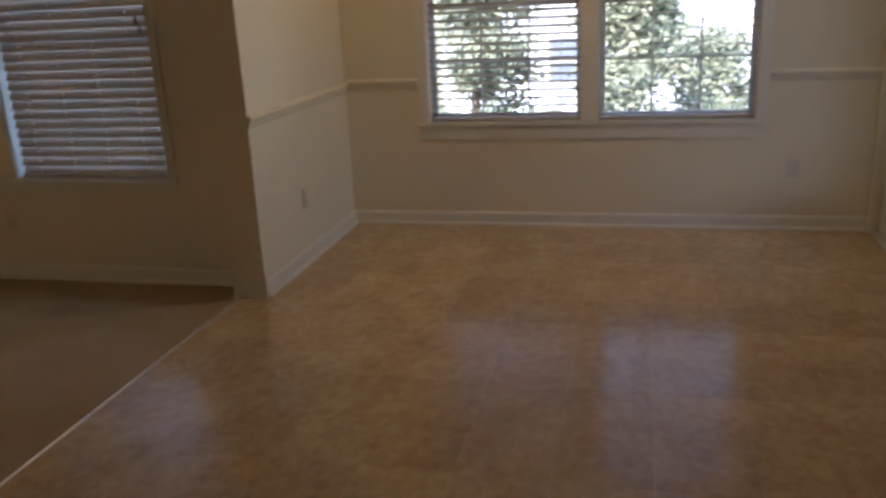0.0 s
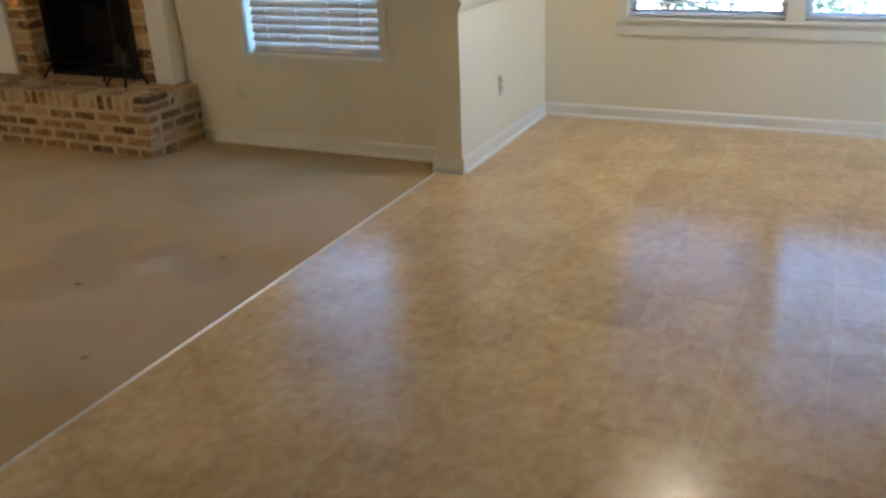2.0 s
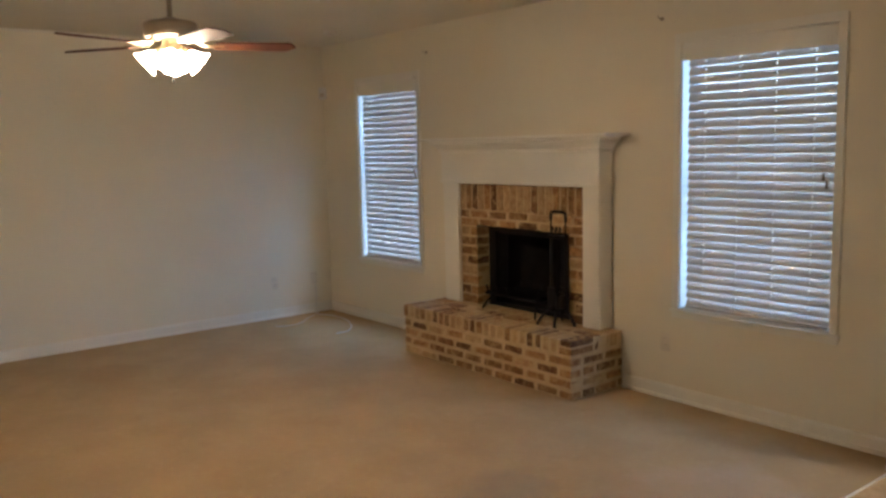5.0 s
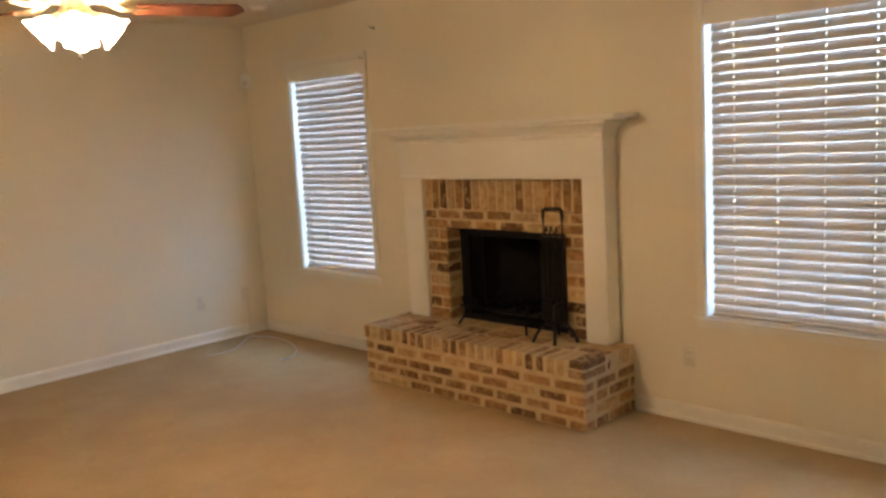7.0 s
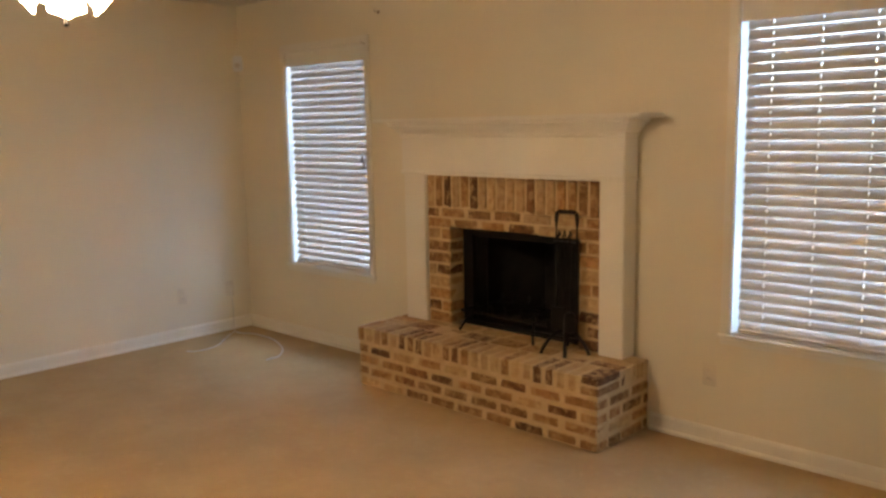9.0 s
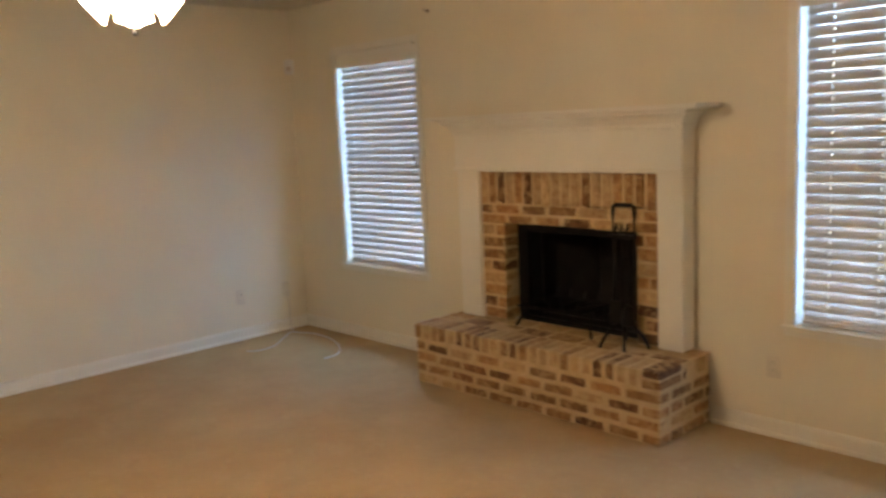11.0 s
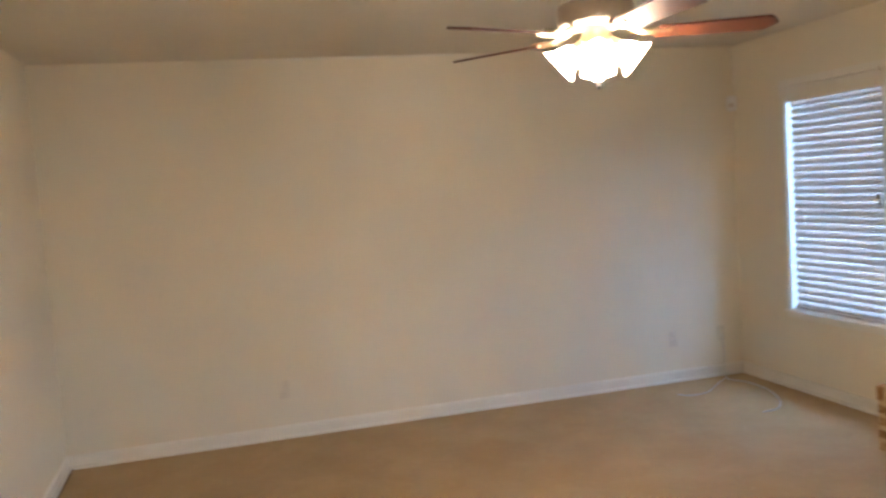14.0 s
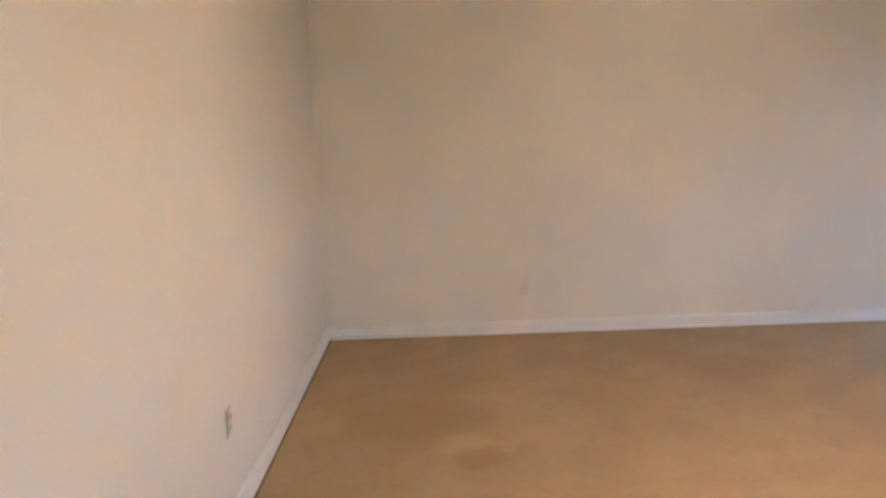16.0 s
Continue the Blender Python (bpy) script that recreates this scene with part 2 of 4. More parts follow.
def floor_tile_material():
    """Tan sheet tile: cloudy travertine streaks under a glossy wear layer."""
    m = bpy.data.materials.new("tan_vinyl_tile")
    m.use_nodes = True
    n, ln = m.node_tree.nodes, m.node_tree.links
    b = n["Principled BSDF"]
    b.inputs["Specular IOR Level"].default_value = 0.55
    geo, info = n.new("ShaderNodeNewGeometry"), n.new("ShaderNodeObjectInfo")
    mp = n.new("ShaderNodeMapping")
    mp.inputs["Scale"].default_value = (1.25, 1.0, 1.0)
    ln.new(geo.outputs["Position"], mp.inputs["Vector"])
    cloud, streak, fine = (n.new("ShaderNodeTexNoise") for _ in range(3))
    for node, sc, de, di in ((cloud, 3.6, 5, 0.3), (streak, 17, 9, 0.7), (fine, 90, 4, 0)):
        node.inputs["Scale"].default_value, node.inputs["Detail"].default_value, node.inputs["Distortion"].default_value = sc, de, di
        ln.new(mp.outputs[0], node.inputs["Vector"])
    ramp = n.new("ShaderNodeValToRGB")
    e = ramp.color_ramp.elements
    e[0].position, e[0].color = 0.34, (0.47, 0.315, 0.155, 1)
    e[1].position, e[1].color = 0.68, (0.66, 0.495, 0.285, 1)
    k = e.new(0.5)
    k.color = (0.565, 0.40, 0.21, 1)
    add = n.new("ShaderNodeMath")
    add.operation = "MULTIPLY_ADD"
    add.inputs[1].default_value = 0.55
    ln.new(streak.outputs["Fac"], add.inputs[0])
    half = n.new("ShaderNodeMath")
    half.operation = "MULTIPLY"
    half.inputs[1].default_value = 0.45
    ln.new(cloud.outputs["Fac"], half.inputs[0])
    ln.new(half.outputs[0], add.inputs[2])
    ln.new(add.outputs[0], ramp.inputs[0])
    hsv, mr = n.new("ShaderNodeHueSaturation"), n.new("ShaderNodeMapRange")
    mr.inputs["To Min"].default_value, mr.inputs["To Max"].default_value = 0.93, 1.07
    ln.new(info.outputs["Random"], mr.inputs["Value"])
    ln.new(mr.outputs["Result"], hsv.inputs["Value"])
    ln.new(ramp.outputs[0], hsv.inputs["Color"])
    ln.new(hsv.outputs[0], b.inputs["Base Color"])
    rr = n.new("ShaderNodeMapRange")
    rr.inputs["To Min"].default_value, rr.inputs["To Max"].default_value = 0.14, 0.25
    ln.new(cloud.outputs["Fac"], rr.inputs["Value"])
    ln.new(rr.outputs["Result"], b.inputs["Roughness"])
    bp = n.new("ShaderNodeBump")
    bp.inputs["Strength"].default_value, bp.inputs["Distance"].default_value = 0.10, 0.002
    ln.new(streak.outputs["Fac"], bp.inputs["Height"])
    wave = n.new("ShaderNodeTexNoise")
    wave.inputs["Scale"].default_value, wave.inputs["Detail"].default_value = 5.5, 1.0
    ln.new(geo.outputs["Position"], wave.inputs["Vector"])
    bw = n.new("ShaderNodeBump")
    bw.inputs["Strength"].default_value, bw.inputs["Distance"].default_value = 0.35, 0.010
    ln.new(wave.outputs["Fac"], bw.inputs["Height"])
    ln.new(bw.outputs[0], bp.inputs["Normal"])
    ln.new(bp.outputs[0], b.inputs["Normal"])
    return m


TILE = floor_tile_material()


# ---- mesh helpers ----
def box(bm, x0, x1, y0, y1, z0, z1):
    v = [bm.verts.new(p) for p in ((x0, y0, z0), (x1, y0, z0), (x1, y1, z0), (x0, y1, z0), (x0, y0, z1), (x1, y0, z1), (x1, y1, z1), (x0, y1, z1))]
    for f in ((3, 2, 1, 0), (4, 5, 6, 7), (0, 1, 5, 4), (1, 2, 6, 5), (2, 3, 7, 6), (3, 0, 4, 7)):
        bm.faces.new([v[i] for i in f])
    return bm


def bevelled(x0, x1, y0, y1, z0, z1, w=0.003, seg=2):
    bm = box(bmesh.new(), x0, x1, y0, y1, z0, z1)
    bmesh.ops.bevel(bm, geom=bm.edges[:], offset=w, segments=seg, affect="EDGES", clamp_overlap=True)
    return bm


def moulding(profile, start, end, out):
    """A profile of (depth, height) pairs drawn along start to end; out is the way that depth points."""
    bm = bmesh.new()
    o = Vector(out)
    rings = [[bm.verts.new(Vector(p) + o * d + Vector((0, 0, h))) for d, h in profile] for p in (start, end)]
    k = len(profile)
    for i in range(k):
        bm.faces.new((rings[0][i], rings[0][(i + 1) % k], rings[1][(i + 1) % k], rings[1][i]))
    bm.faces.new(rings[0][::-1])
    bm.faces.new(rings[1])
    bmesh.ops.recalc_face_normals(bm, faces=bm.faces[:])
    return bm


def turned(profile, seg=32, bm=None, m=None):
    """A solid of revolution round z from (radius, height) pairs."""
    bm = bm or bmesh.new()
    m = m or Matrix()
    rings = []
    for r, h in profile:
        rings.append([bm.verts.new(m @ Vector((r * math.cos(2 * math.pi * i / seg), r * math.sin(2 * math.pi * i / seg), h))) for i in range(seg)])
    for a, b in zip(rings, rings[1:]):
        for i in range(seg):
            bm.faces.new((a[i], a[(i + 1) % seg], b[(i + 1) % seg], b[i]))
    bm.faces.new(rings[0][::-1])
    bm.faces.new(rings[-1])
    bmesh.ops.recalc_face_normals(bm, faces=bm.faces[:])
    return bm


def tube(points, r=0.006, seg=8, bm=None):
    """A round bar through the points."""
    bm = bm or bmesh.new()
    pts = [Vector(p) for p in points]
    rings = []
    for i, p in enumerate(pts):
        d = (pts[min(i + 1, len(pts) - 1)] - pts[max(i - 1, 0)]).normalized()
        q = d.to_track_quat("Z", "Y")
        rings.append([bm.verts.new(p + q @ Vector((r * math.cos(2 * math.pi * k / seg), r * math.sin(2 * math.pi * k / seg), 0))) for k in range(seg)])
    for a, b in zip(rings, rings[1:]):
        for i in range(seg):
            bm.faces.new((a[i], a[(i + 1) % seg], b[(i + 1) % seg], b[i]))
    bm.faces.new(rings[0][::-1])
    bm.faces.new(rings[-1])
    bmesh.ops.recalc_face_normals(bm, faces=bm.faces[:])
    return bm


def smooth_path(pts, k=8):
    """A smooth run through a few points."""
    P = [Vector(p) for p in pts]
    P = [P[0] * 2 - P[1]] + P + [P[-1] * 2 - P[-2]]
    res = []
    for i in range(1, len(P) - 2):
        for j in range(k):
            t = j / k
            a, b, c, d = P[i - 1:i + 3]
            res.append(0.5 * ((2 * b) + (c - a) * t + (2 * a - 5 * b + 4 * c - d) * t * t + (3 * b - a - 3 * c + d) * t ** 3))
    return res + [P[-2]]


def mesh(name, bm, mat, smooth=False):
    d = bpy.data.meshes.new(name)
    bm.to_mesh(d)
    bm.free()
    d.materials.append(mat)
    if smooth:
        d.shade_smooth()
    return d


def part(name, bm, mat, parent=None, label="", smooth=False):
    ob = new(name, mesh(name, bm, mat, smooth))
    if parent:
        ob.parent = parent
        ob.matrix_parent_inverse = parent.matrix_world.inverted()
    return tagged(ob, label)


def holder(name, at, label, category, group="", kind=""):
    """The empty at a thing's base; its place is kept in the basis, its parts are in world metres."""
    ob = new(name)
    ob.empty_display_size = 0.05
    ob.location = at
    ob.matrix_world = Matrix.Translation(at)
    return tagged(ob, label, category, group, kind)


def structure(name, bm, mat, label, category, smooth=False):
    return tagged(part(name, bm, mat, None, smooth=smooth), label, category, kind="structure")


def pierced(u0, u1, z0, z1, holes):
    """Rectangles (u0, u1, z0, z1) that fill a wall round its openings."""
    us = sorted({u0, u1, *[h[0] for h in holes], *[h[1] for h in holes]})
    zs = sorted({z0, z1, *[h[2] for h in holes], *[h[3] for h in holes]})
    for a, b in zip(us, us[1:]):
        for c, d in zip(zs, zs[1:]):
            mu, mz = (a + b) / 2, (c + d) / 2
            if not any(h[0] < mu < h[1] and h[2] < mz < h[3] for h in holes):
                yield a, b, c, d


# ---- plan ----
TOP = 2.515            # ceiling
SOUTH = -4.91          # living room's wall behind the walker
NOOK_Y = 1.25          # breakfast nook's window wall
EAST = 8.62
HX0, HX1 = 5.345, 5.502  # wall end and header between living room and nook
PIL_Y = -0.157
HEAD = 2.138
A0, A1, B0, B1 = 0.592, 1.474, 4.036, 4.950   # window openings in the fireplace wall
WZ0, WZ1 = 0.565, 2.130
N0, NM0, NM1, N1 = 6.04, 6.975, 7.075, 7.965  # twin window of the nook
NZ0 = 0.648
FX0, FX1, FZ1 = 2.306, 3.234, 0.968  # fire opening

bm = bmesh.new()
for a, b, c, d in pierced(-0.15, HX0, 0, TOP, [(A0, A1, WZ0, WZ1), (B0, B1, WZ0, WZ1), (FX0 - 0.02, FX1 + 0.02, 0.31, 1.0)]):
    box(bm, a, b, 0, 0.15, c, d)
structure("wall_north", bm, WALL, "cream painted fireplace wall with two blinded windows", "wall")
structure("wall_west", box(bmesh.new(), -0.15, 0, SOUTH - 0.15, 0, 0, TOP), WALL, "plain cream painted living room wall", "wall")
structure("wall_south", box(bmesh.new(), 0, 6.1, SOUTH - 0.15, SOUTH, 0, TOP), WALL, "plain cream painted wall with an outlet", "wall")
bm = bmesh.new()
box(bm, HX0, HX1, PIL_Y, NOOK_Y, 0, TOP)
structure("wall_nook_west", bm, NOOK, "ivory wall end between living room and breakfast nook", "wall")
structure("header_beam", bevelled(HX0, HX1, SOUTH, PIL_Y - 0.002, HEAD, TOP - 0.002, 0.006), NOOK, "painted drywall header over the wide opening", "beam")
bm = bmesh.new()
for a, b, c, d in pierced(HX0, EAST + 0.15, 0, TOP, [(N0, N1, NZ0, WZ1)]):
    box(bm, a, b, NOOK_Y, NOOK_Y + 0.15, c, d)
structure("wall_nook_north", bm, NOOK, "ivory breakfast nook wall with a twin window", "wall")
D0, D1, DZ = 0.25, 1.19, 2.06
bm = bmesh.new()
for a, b, c, d in pierced(-7.0, NOOK_Y, 0, TOP, [(D0, D1, 0, DZ)]):
    box(bm, EAST, EAST + 0.15, a, b, c, d)
structure("wall_east", bm, NOOK, "ivory painted wall with a glazed patio door", "wall")
structure("wall_kitchen_south", box(bmesh.new(), 6.1, EAST + 0.15, -7.15, -7.0, 0, TOP), NOOK, "plain ivory wall behind the walker", "wall")
structure("wall_kitchen_west", box(bmesh.new(), 5.95, 6.1, -7.0, SOUTH - 0.15, 0, TOP), NOOK, "plain ivory return wall", "wall")
structure("ceiling", box(bmesh.new(), -0.15, EAST + 0.15, -7.15, NOOK_Y + 0.15, TOP, TOP + 0.15), CEIL, "off-white textured ceiling", "ceiling")
# short raised white line where the west wall meets the ceiling
structure("ceiling_joint", moulding([(0.0, 0.0), (0.009, 0.003), (0.011, 0.012), (0.0, 0.015)], (0, -3.36, TOP - 0.0155), (0, -2.20, TOP - 0.0155), (1, 0, 0)), TRIM, "thin white bead along part of the ceiling corner", "caulk")
structure("floor_carpet", box(bmesh.new(), -0.15, 5.355, SOUTH - 0.15, 0.15, -0.15, 0.0), CARPET, "worn beige cut-pile carpet with faint stains", "carpet")
vinyl_floor = structure("floor_vinyl", box(bmesh.new(), 5.355, EAST + 0.15, -7.15, NOOK_Y + 0.15, -0.15, -0.0006), GROUT, "glossy tan travertine-look vinyl tile floor", "tile floor")
bm = moulding([(0.009, -0.004), (0.020, -0.004), (0.019, 0.003), (0.0145, 0.006), (0.010, 0.003)], (5.343, SOUTH, 0), (5.343, PIL_Y - 0.004, 0), (1, 0, 0))
# thin dark brown strip where the carpet meets the south baseboard
structure("carpet_edge", box(bmesh.new(), 0.03, 5.34, SOUTH + 0.0262, SOUTH + 0.036, 0.0002, 0.004), DARK_EDGE, "thin dark strip of carpet edge along the baseboard", "carpet edge")
structure("transition_strip", bm, STRIP, "shiny metal strip between carpet and tile", "trim")

BASE = [(0, 0), (0.026, 0), (0.026, 0.010), (0.020, 0.018), (0.014, 0.020), (0.014, 0.072), (0.009, 0.083), (0, 0.086)]
for p, q, o in (((0.014, 0, 0), (1.885, 0, 0), (0, -1, 0)), ((3.625, 0, 0), (HX0, 0, 0), (0, -1, 0)),
                ((0, SOUTH, 0), (0, 0, 0), (1, 0, 0)), ((0.014, SOUTH, 0), (6.1, SOUTH, 0), (0, 1, 0)),
                ((HX0 - 0.014, PIL_Y, 0), (HX1 + 0.014, PIL_Y, 0), (0, -1, 0)), ((HX1, PIL_Y, 0), (HX1, NOOK_Y, 0), (1, 0, 0)),
                ((HX0, PIL_Y, 0), (HX0, -0.014, 0), (-1, 0, 0)),
                ((HX1 + 0.014, NOOK_Y, 0), (EAST - 0.014, NOOK_Y, 0), (0, -1, 0)), ((EAST, D0 - 0.06, 0), (EAST, -7.0, 0), (-1, 0, 0))):
    structure("baseboard", moulding(BASE, p, q, o), TRIM, "white painted baseboard with shoe moulding", "baseboard")
RAIL = [(0, 0), (0.008, 0.004), (0.012, 0.016), (0.016, 0.030), (0.024, 0.040), (0.024, 0.052), (0.014, 0.060), (0, 0.062)]
for p, q, o in (((HX1, PIL_Y - 0.006, 0.852), (HX1, NOOK_Y, 0.852), (1, 0, 0)),
                ((HX1 + 0.024, NOOK_Y, 0.868), (N0 - 0.062, NOOK_Y, 0.868), (0, -1, 0)), ((N1 + 0.062, NOOK_Y, 0.868), (EAST, NOOK_Y, 0.868), (0, -1, 0))):
    structure("chair_rail", moulding(RAIL, p, q, o), NOOK, "painted chair rail moulding round the nook", "chair rail")


# ---- windows and blinds ----
def sash_window(name, x0, x1, z0, z1, y, label, screen=False):
    """One single-hung sash unit in the wall's opening; y is the wall's room face."""
    w = holder(name, (x0, y + 0.1, z0), label, "window", kind="structure")
    fw, ya, yb = 0.034, y + 0.10, y + 0.148
    for a, b, c, d in ((x0, x0 + fw, z0, z1), (x1 - fw, x1, z0, z1), (x0 + fw, x1 - fw, z0, z0 + 0.040), (x0 + fw, x1 - fw, z1 - fw, z1)):
        part("window_frame", bevelled(a, b, ya, yb, c, d, 0.004), VINYL_FRAME, w)
    zm = z0 + (z1 - z0) * 0.47
    part("meeting_rail", bevelled(x0 + fw, x1 - fw, ya - 0.008, yb - 0.004, zm - 0.018, zm + 0.018, 0.004), VINYL_FRAME, w)
    part("sash_lock", bevelled((x0 + x1) / 2 - 0.03, (x0 + x1) / 2 + 0.03, ya - 0.02, ya - 0.008, zm + 0.004, zm + 0.018, 0.003), BRASS, w)
    for c, d, yy in ((z0 + 0.040, zm - 0.018, ya + 0.016), (zm + 0.018, z1 - fw, ya + 0.03)):
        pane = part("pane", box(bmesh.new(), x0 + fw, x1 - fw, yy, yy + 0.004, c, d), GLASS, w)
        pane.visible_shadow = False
        if not screen:   # grille bars set just inside the glass
            for k in (1, 2):
                gx = x0 + fw + (x1 - x0 - 2 * fw) * k / 3
                part("grille_bar", bevelled(gx - 0.007, gx + 0.007, yy - 0.008, yy - 0.001, c, d, 0.002), VINYL_FRAME, w)
            part("grille_bar", bevelled(x0 + fw, x1 - fw, yy - 0.0085, yy - 0.0015, (c + d) / 2 - 0.007, (c + d) / 2 + 0.007, 0.002), VINYL_FRAME, w)
    if screen:
        # upper half of the screen is added to dim the gaps between slats
        part("insect_screen", box(bmesh.new(), x0 + fw, x1 - fw, yb - 0.008, yb - 0.006, z0 + 0.040, z1 - fw), SCREEN, w, "fine grey insect screen")
    # reveal
    for a, b, c, d in ((x0 - 0.001, x0 + 0.003, z0, z1), (x1 - 0.003, x1 + 0.001, z0, z1), (x0, x1, z1 - 0.003, z1 + 0.001)):
        part("reveal", box(bmesh.new(), a, b, y + 0.002, ya, c, d), TRIM, w)
    part("window_sill", bevelled(x0 - 0.001, x1 + 0.001, y + 0.002, ya, z0 - 0.001, z0 + 0.008, 0.003), TRIM, w)
    return w


def casing(x0, x1, z0, z1, y, label, w=0.048, drop=0.052):
    prof = 0.011
    c = holder("window_casing", (x0, y, z0 - drop), label, "casing", kind="structure")
    for a, b, d, e in ((x0 - w, x0, z0, z1), (x1, x1 + w, z0, z1)):
        part("side_casing", bevelled(a, b, y - prof, y, d, e, 0.004), TRIM, c)
    part("head_casing", bevelled(x0 - w, x1 + w, y - prof, y, z1, z1 + w, 0.004), TRIM, c)
    part("sill_nose", bevelled(x0 - w - 0.012, x1 + w + 0.012, y - prof - 0.014, y, z0 - 0.018, z0, 0.005), TRIM, c)
    part("apron", bevelled(x0 - w, x1 + w, y - prof, y, z0 - drop, z0 - 0.018, 0.004), TRIM, c)
    return c


def slat_mesh(length, holes, width=0.050, thick=0.0028, crown=0.003):
    """A slightly crowned slat along x with routed cord holes."""
    us = [-length / 2]
    for h in holes:
        us += [h - 0.0026, h + 0.0026]
    us.append(length / 2)
    vs = [-width / 2, -0.007, 0.007, width / 2]
    bm = bmesh.new()
    grid = {}
    for k, off in ((0, 0.0), (1, thick)):
        for i, u in enumerate(us):
            for j, v in enumerate(vs):
                grid[i, j, k] = bm.verts.new((u, v, crown * (1 - (2 * v / width) ** 2) + off))
    cells = {(i, j) for i in range(len(us) - 1) for j in range(3) if not (j == 1 and i % 2 == 1)}
    for i, j in cells:
        q = [(i, j), (i + 1, j), (i + 1, j + 1), (i, j + 1)]
        bm.faces.new([grid[a, b, 1] for a, b in q])
        bm.faces.new([grid[a, b, 0] for a, b in q[::-1]])
        for (a, b), nb in zip(zip(q, q[1:] + q[:1]), ((i, j - 1), (i + 1, j), (i, j + 1), (i - 1, j))):
            if nb not in cells:
                bm.faces.new((grid[*a, 0], grid[*b, 0], grid[*b, 1], grid[*a, 1]))
    bmesh.ops.recalc_face_normals(bm, faces=bm.faces[:])
    return mesh("slat", bm, SLAT)


def blind(x0, x1, z0, z1, y, tilt, label, count=29, tassel_at=0.955, slack=0.0, cord=0.50):
    """A horizontal slat blind hung inside an opening; tilt in degrees, room edge down where positive;
    slack in degrees by which the lowest slats lag behind the topmost."""
    b = holder("window_blind", ((x0 + x1) / 2, y, z1), label, "window blind", group="window blinds")
    mid, ln = (x0 + x1) / 2, x1 - x0
    part("headrail", bevelled(x0, x1, y - 0.02, y + 0.03, z1 - 0.045, z1 - 0.004, 0.003), SLAT, b)
    part("valance", bevelled(x0 - 0.024, x1 + 0.012, y - 0.034, y - 0.026, z1 - 0.108, z1 - 0.003, 0.003), TRIM, b, "off-white valance strip")
    holes = [ln * f for f in (-0.37, -0.125, 0.125, 0.37)]
    data = slat_mesh(ln, holes)
    top, low = z1 - 0.118, z0 + 0.042
    for i in range(count):
        z = low + (top - low) * i / (count - 1)
        s = new("slat", data)
        s.parent, s.matrix_parent_inverse = b, b.matrix_world.inverted()
        s.matrix_basis = pose(mid, y, z, tilt - slack * (1 - i / (count - 1)) + random.uniform(-0.6, 0.6), random.uniform(-0.03, 0.03), 0)
    part("bottom_rail", bevelled(x0, x1, y - 0.026, y + 0.026, z0 + 0.008, z0 + 0.024, 0.004), SLAT, b)
    for h in holes:
        for off in (-0.024, 0.024):
            part("ladder_cord", tube([(mid + h, y + off, z0 + 0.016), (mid + h, y + off, z1 - 0.03)], 0.0009, 5), SLAT, b)
    tx, tz = x0 + ln * tassel_at, z0 + (z1 - z0) * cord
    for k, dz in ((0.0, 0.0), (0.018, -0.04)):
        part("pull_cord", tube([(tx + k, y - 0.040, z1 - 0.06), (tx + k + 0.004, y - 0.042, (z1 + tz) / 2), (tx + k, y - 0.040, tz + dz + 0.03)], 0.0011, 5), SLAT, b)
        part("tassel", turned([(0.003, 0.044), (0.006, 0.04), (0.010, 0.006), (0.008, 0.0)], 12, m=Matrix.Translation((tx + k, y - 0.040, tz + dz))), TASSEL, b, "small wooden cord tassel", True)
    return b


casing(A0, A1, WZ0, WZ1, 0.0, "narrow white casing round the fireplace wall window")
casing(B0, B1, WZ0, WZ1, 0.0, "narrow white casing round the fireplace wall window")
casing(N0, N1, NZ0, WZ1, NOOK_Y, "white casing round the nook's twin window", 0.062, 0.098)
sash_window("window_1", A0, A1, WZ0, WZ1, 0.0, "white vinyl single-hung window behind a closed blind", True)
sash_window("window_2", B0, B1, WZ0, WZ1, 0.0, "white vinyl single-hung window behind a closed blind", True)
sash_window("window_3", N0, NM0, NZ0, WZ1, NOOK_Y, "white vinyl nook window behind an open-slatted blind")
sash_window("window_4", NM1, N1, NZ0, WZ1, NOOK_Y, "white vinyl nook window behind an open-slatted blind")
structure("window_mullion", bevelled(NM0, NM1, NOOK_Y - 0.014, NOOK_Y + 0.15, NZ0, WZ1, 0.004), TRIM, "white mullion between the nook's twin windows", "mullion")
blind(A0 + 0.028, A1 - 0.016, WZ0 + 0.004, WZ1 - 0.002, 0.036, TILT, "white two-inch slat blind tilted almost shut", slack=9)
blind(B0 + 0.028, B1 - 0.016, WZ0 + 0.004, WZ1 - 0.002, 0.036, TILT, "white two-inch slat blind tilted almost shut", slack=9)
blind(N0 + 0.006, NM0 - 0.004, NZ0 + 0.008, WZ1 - 0.002, NOOK_Y + 0.052, -19, "white slat blind with half-open slats", cord=0.475)
blind(NM1 + 0.004, N1 - 0.006, NZ0 + 0.008, WZ1 - 0.002, NOOK_Y + 0.052, -6, "white slat blind turned fully open", cord=0.475)


# ---- fireplace ----
HE0, HE1, HD, HH = 1.878, 3.608, 0.480, 0.370
def brick_mesh(n):
    """A unit brick, one long on each side, with worn, uneven arrises."""
    rnd = random.Random(n)
    bm = box(bmesh.new(), -0.5, 0.5, -0.5, 0.5, -0.5, 0.5)
    bmesh.ops.bevel(bm, geom=bm.edges[:], offset=0.075, segments=1, affect="EDGES")
    for v in bm.verts:
        v.co += Vector([rnd.uniform(-0.03, 0.03) for _ in range(3)])
    return bm


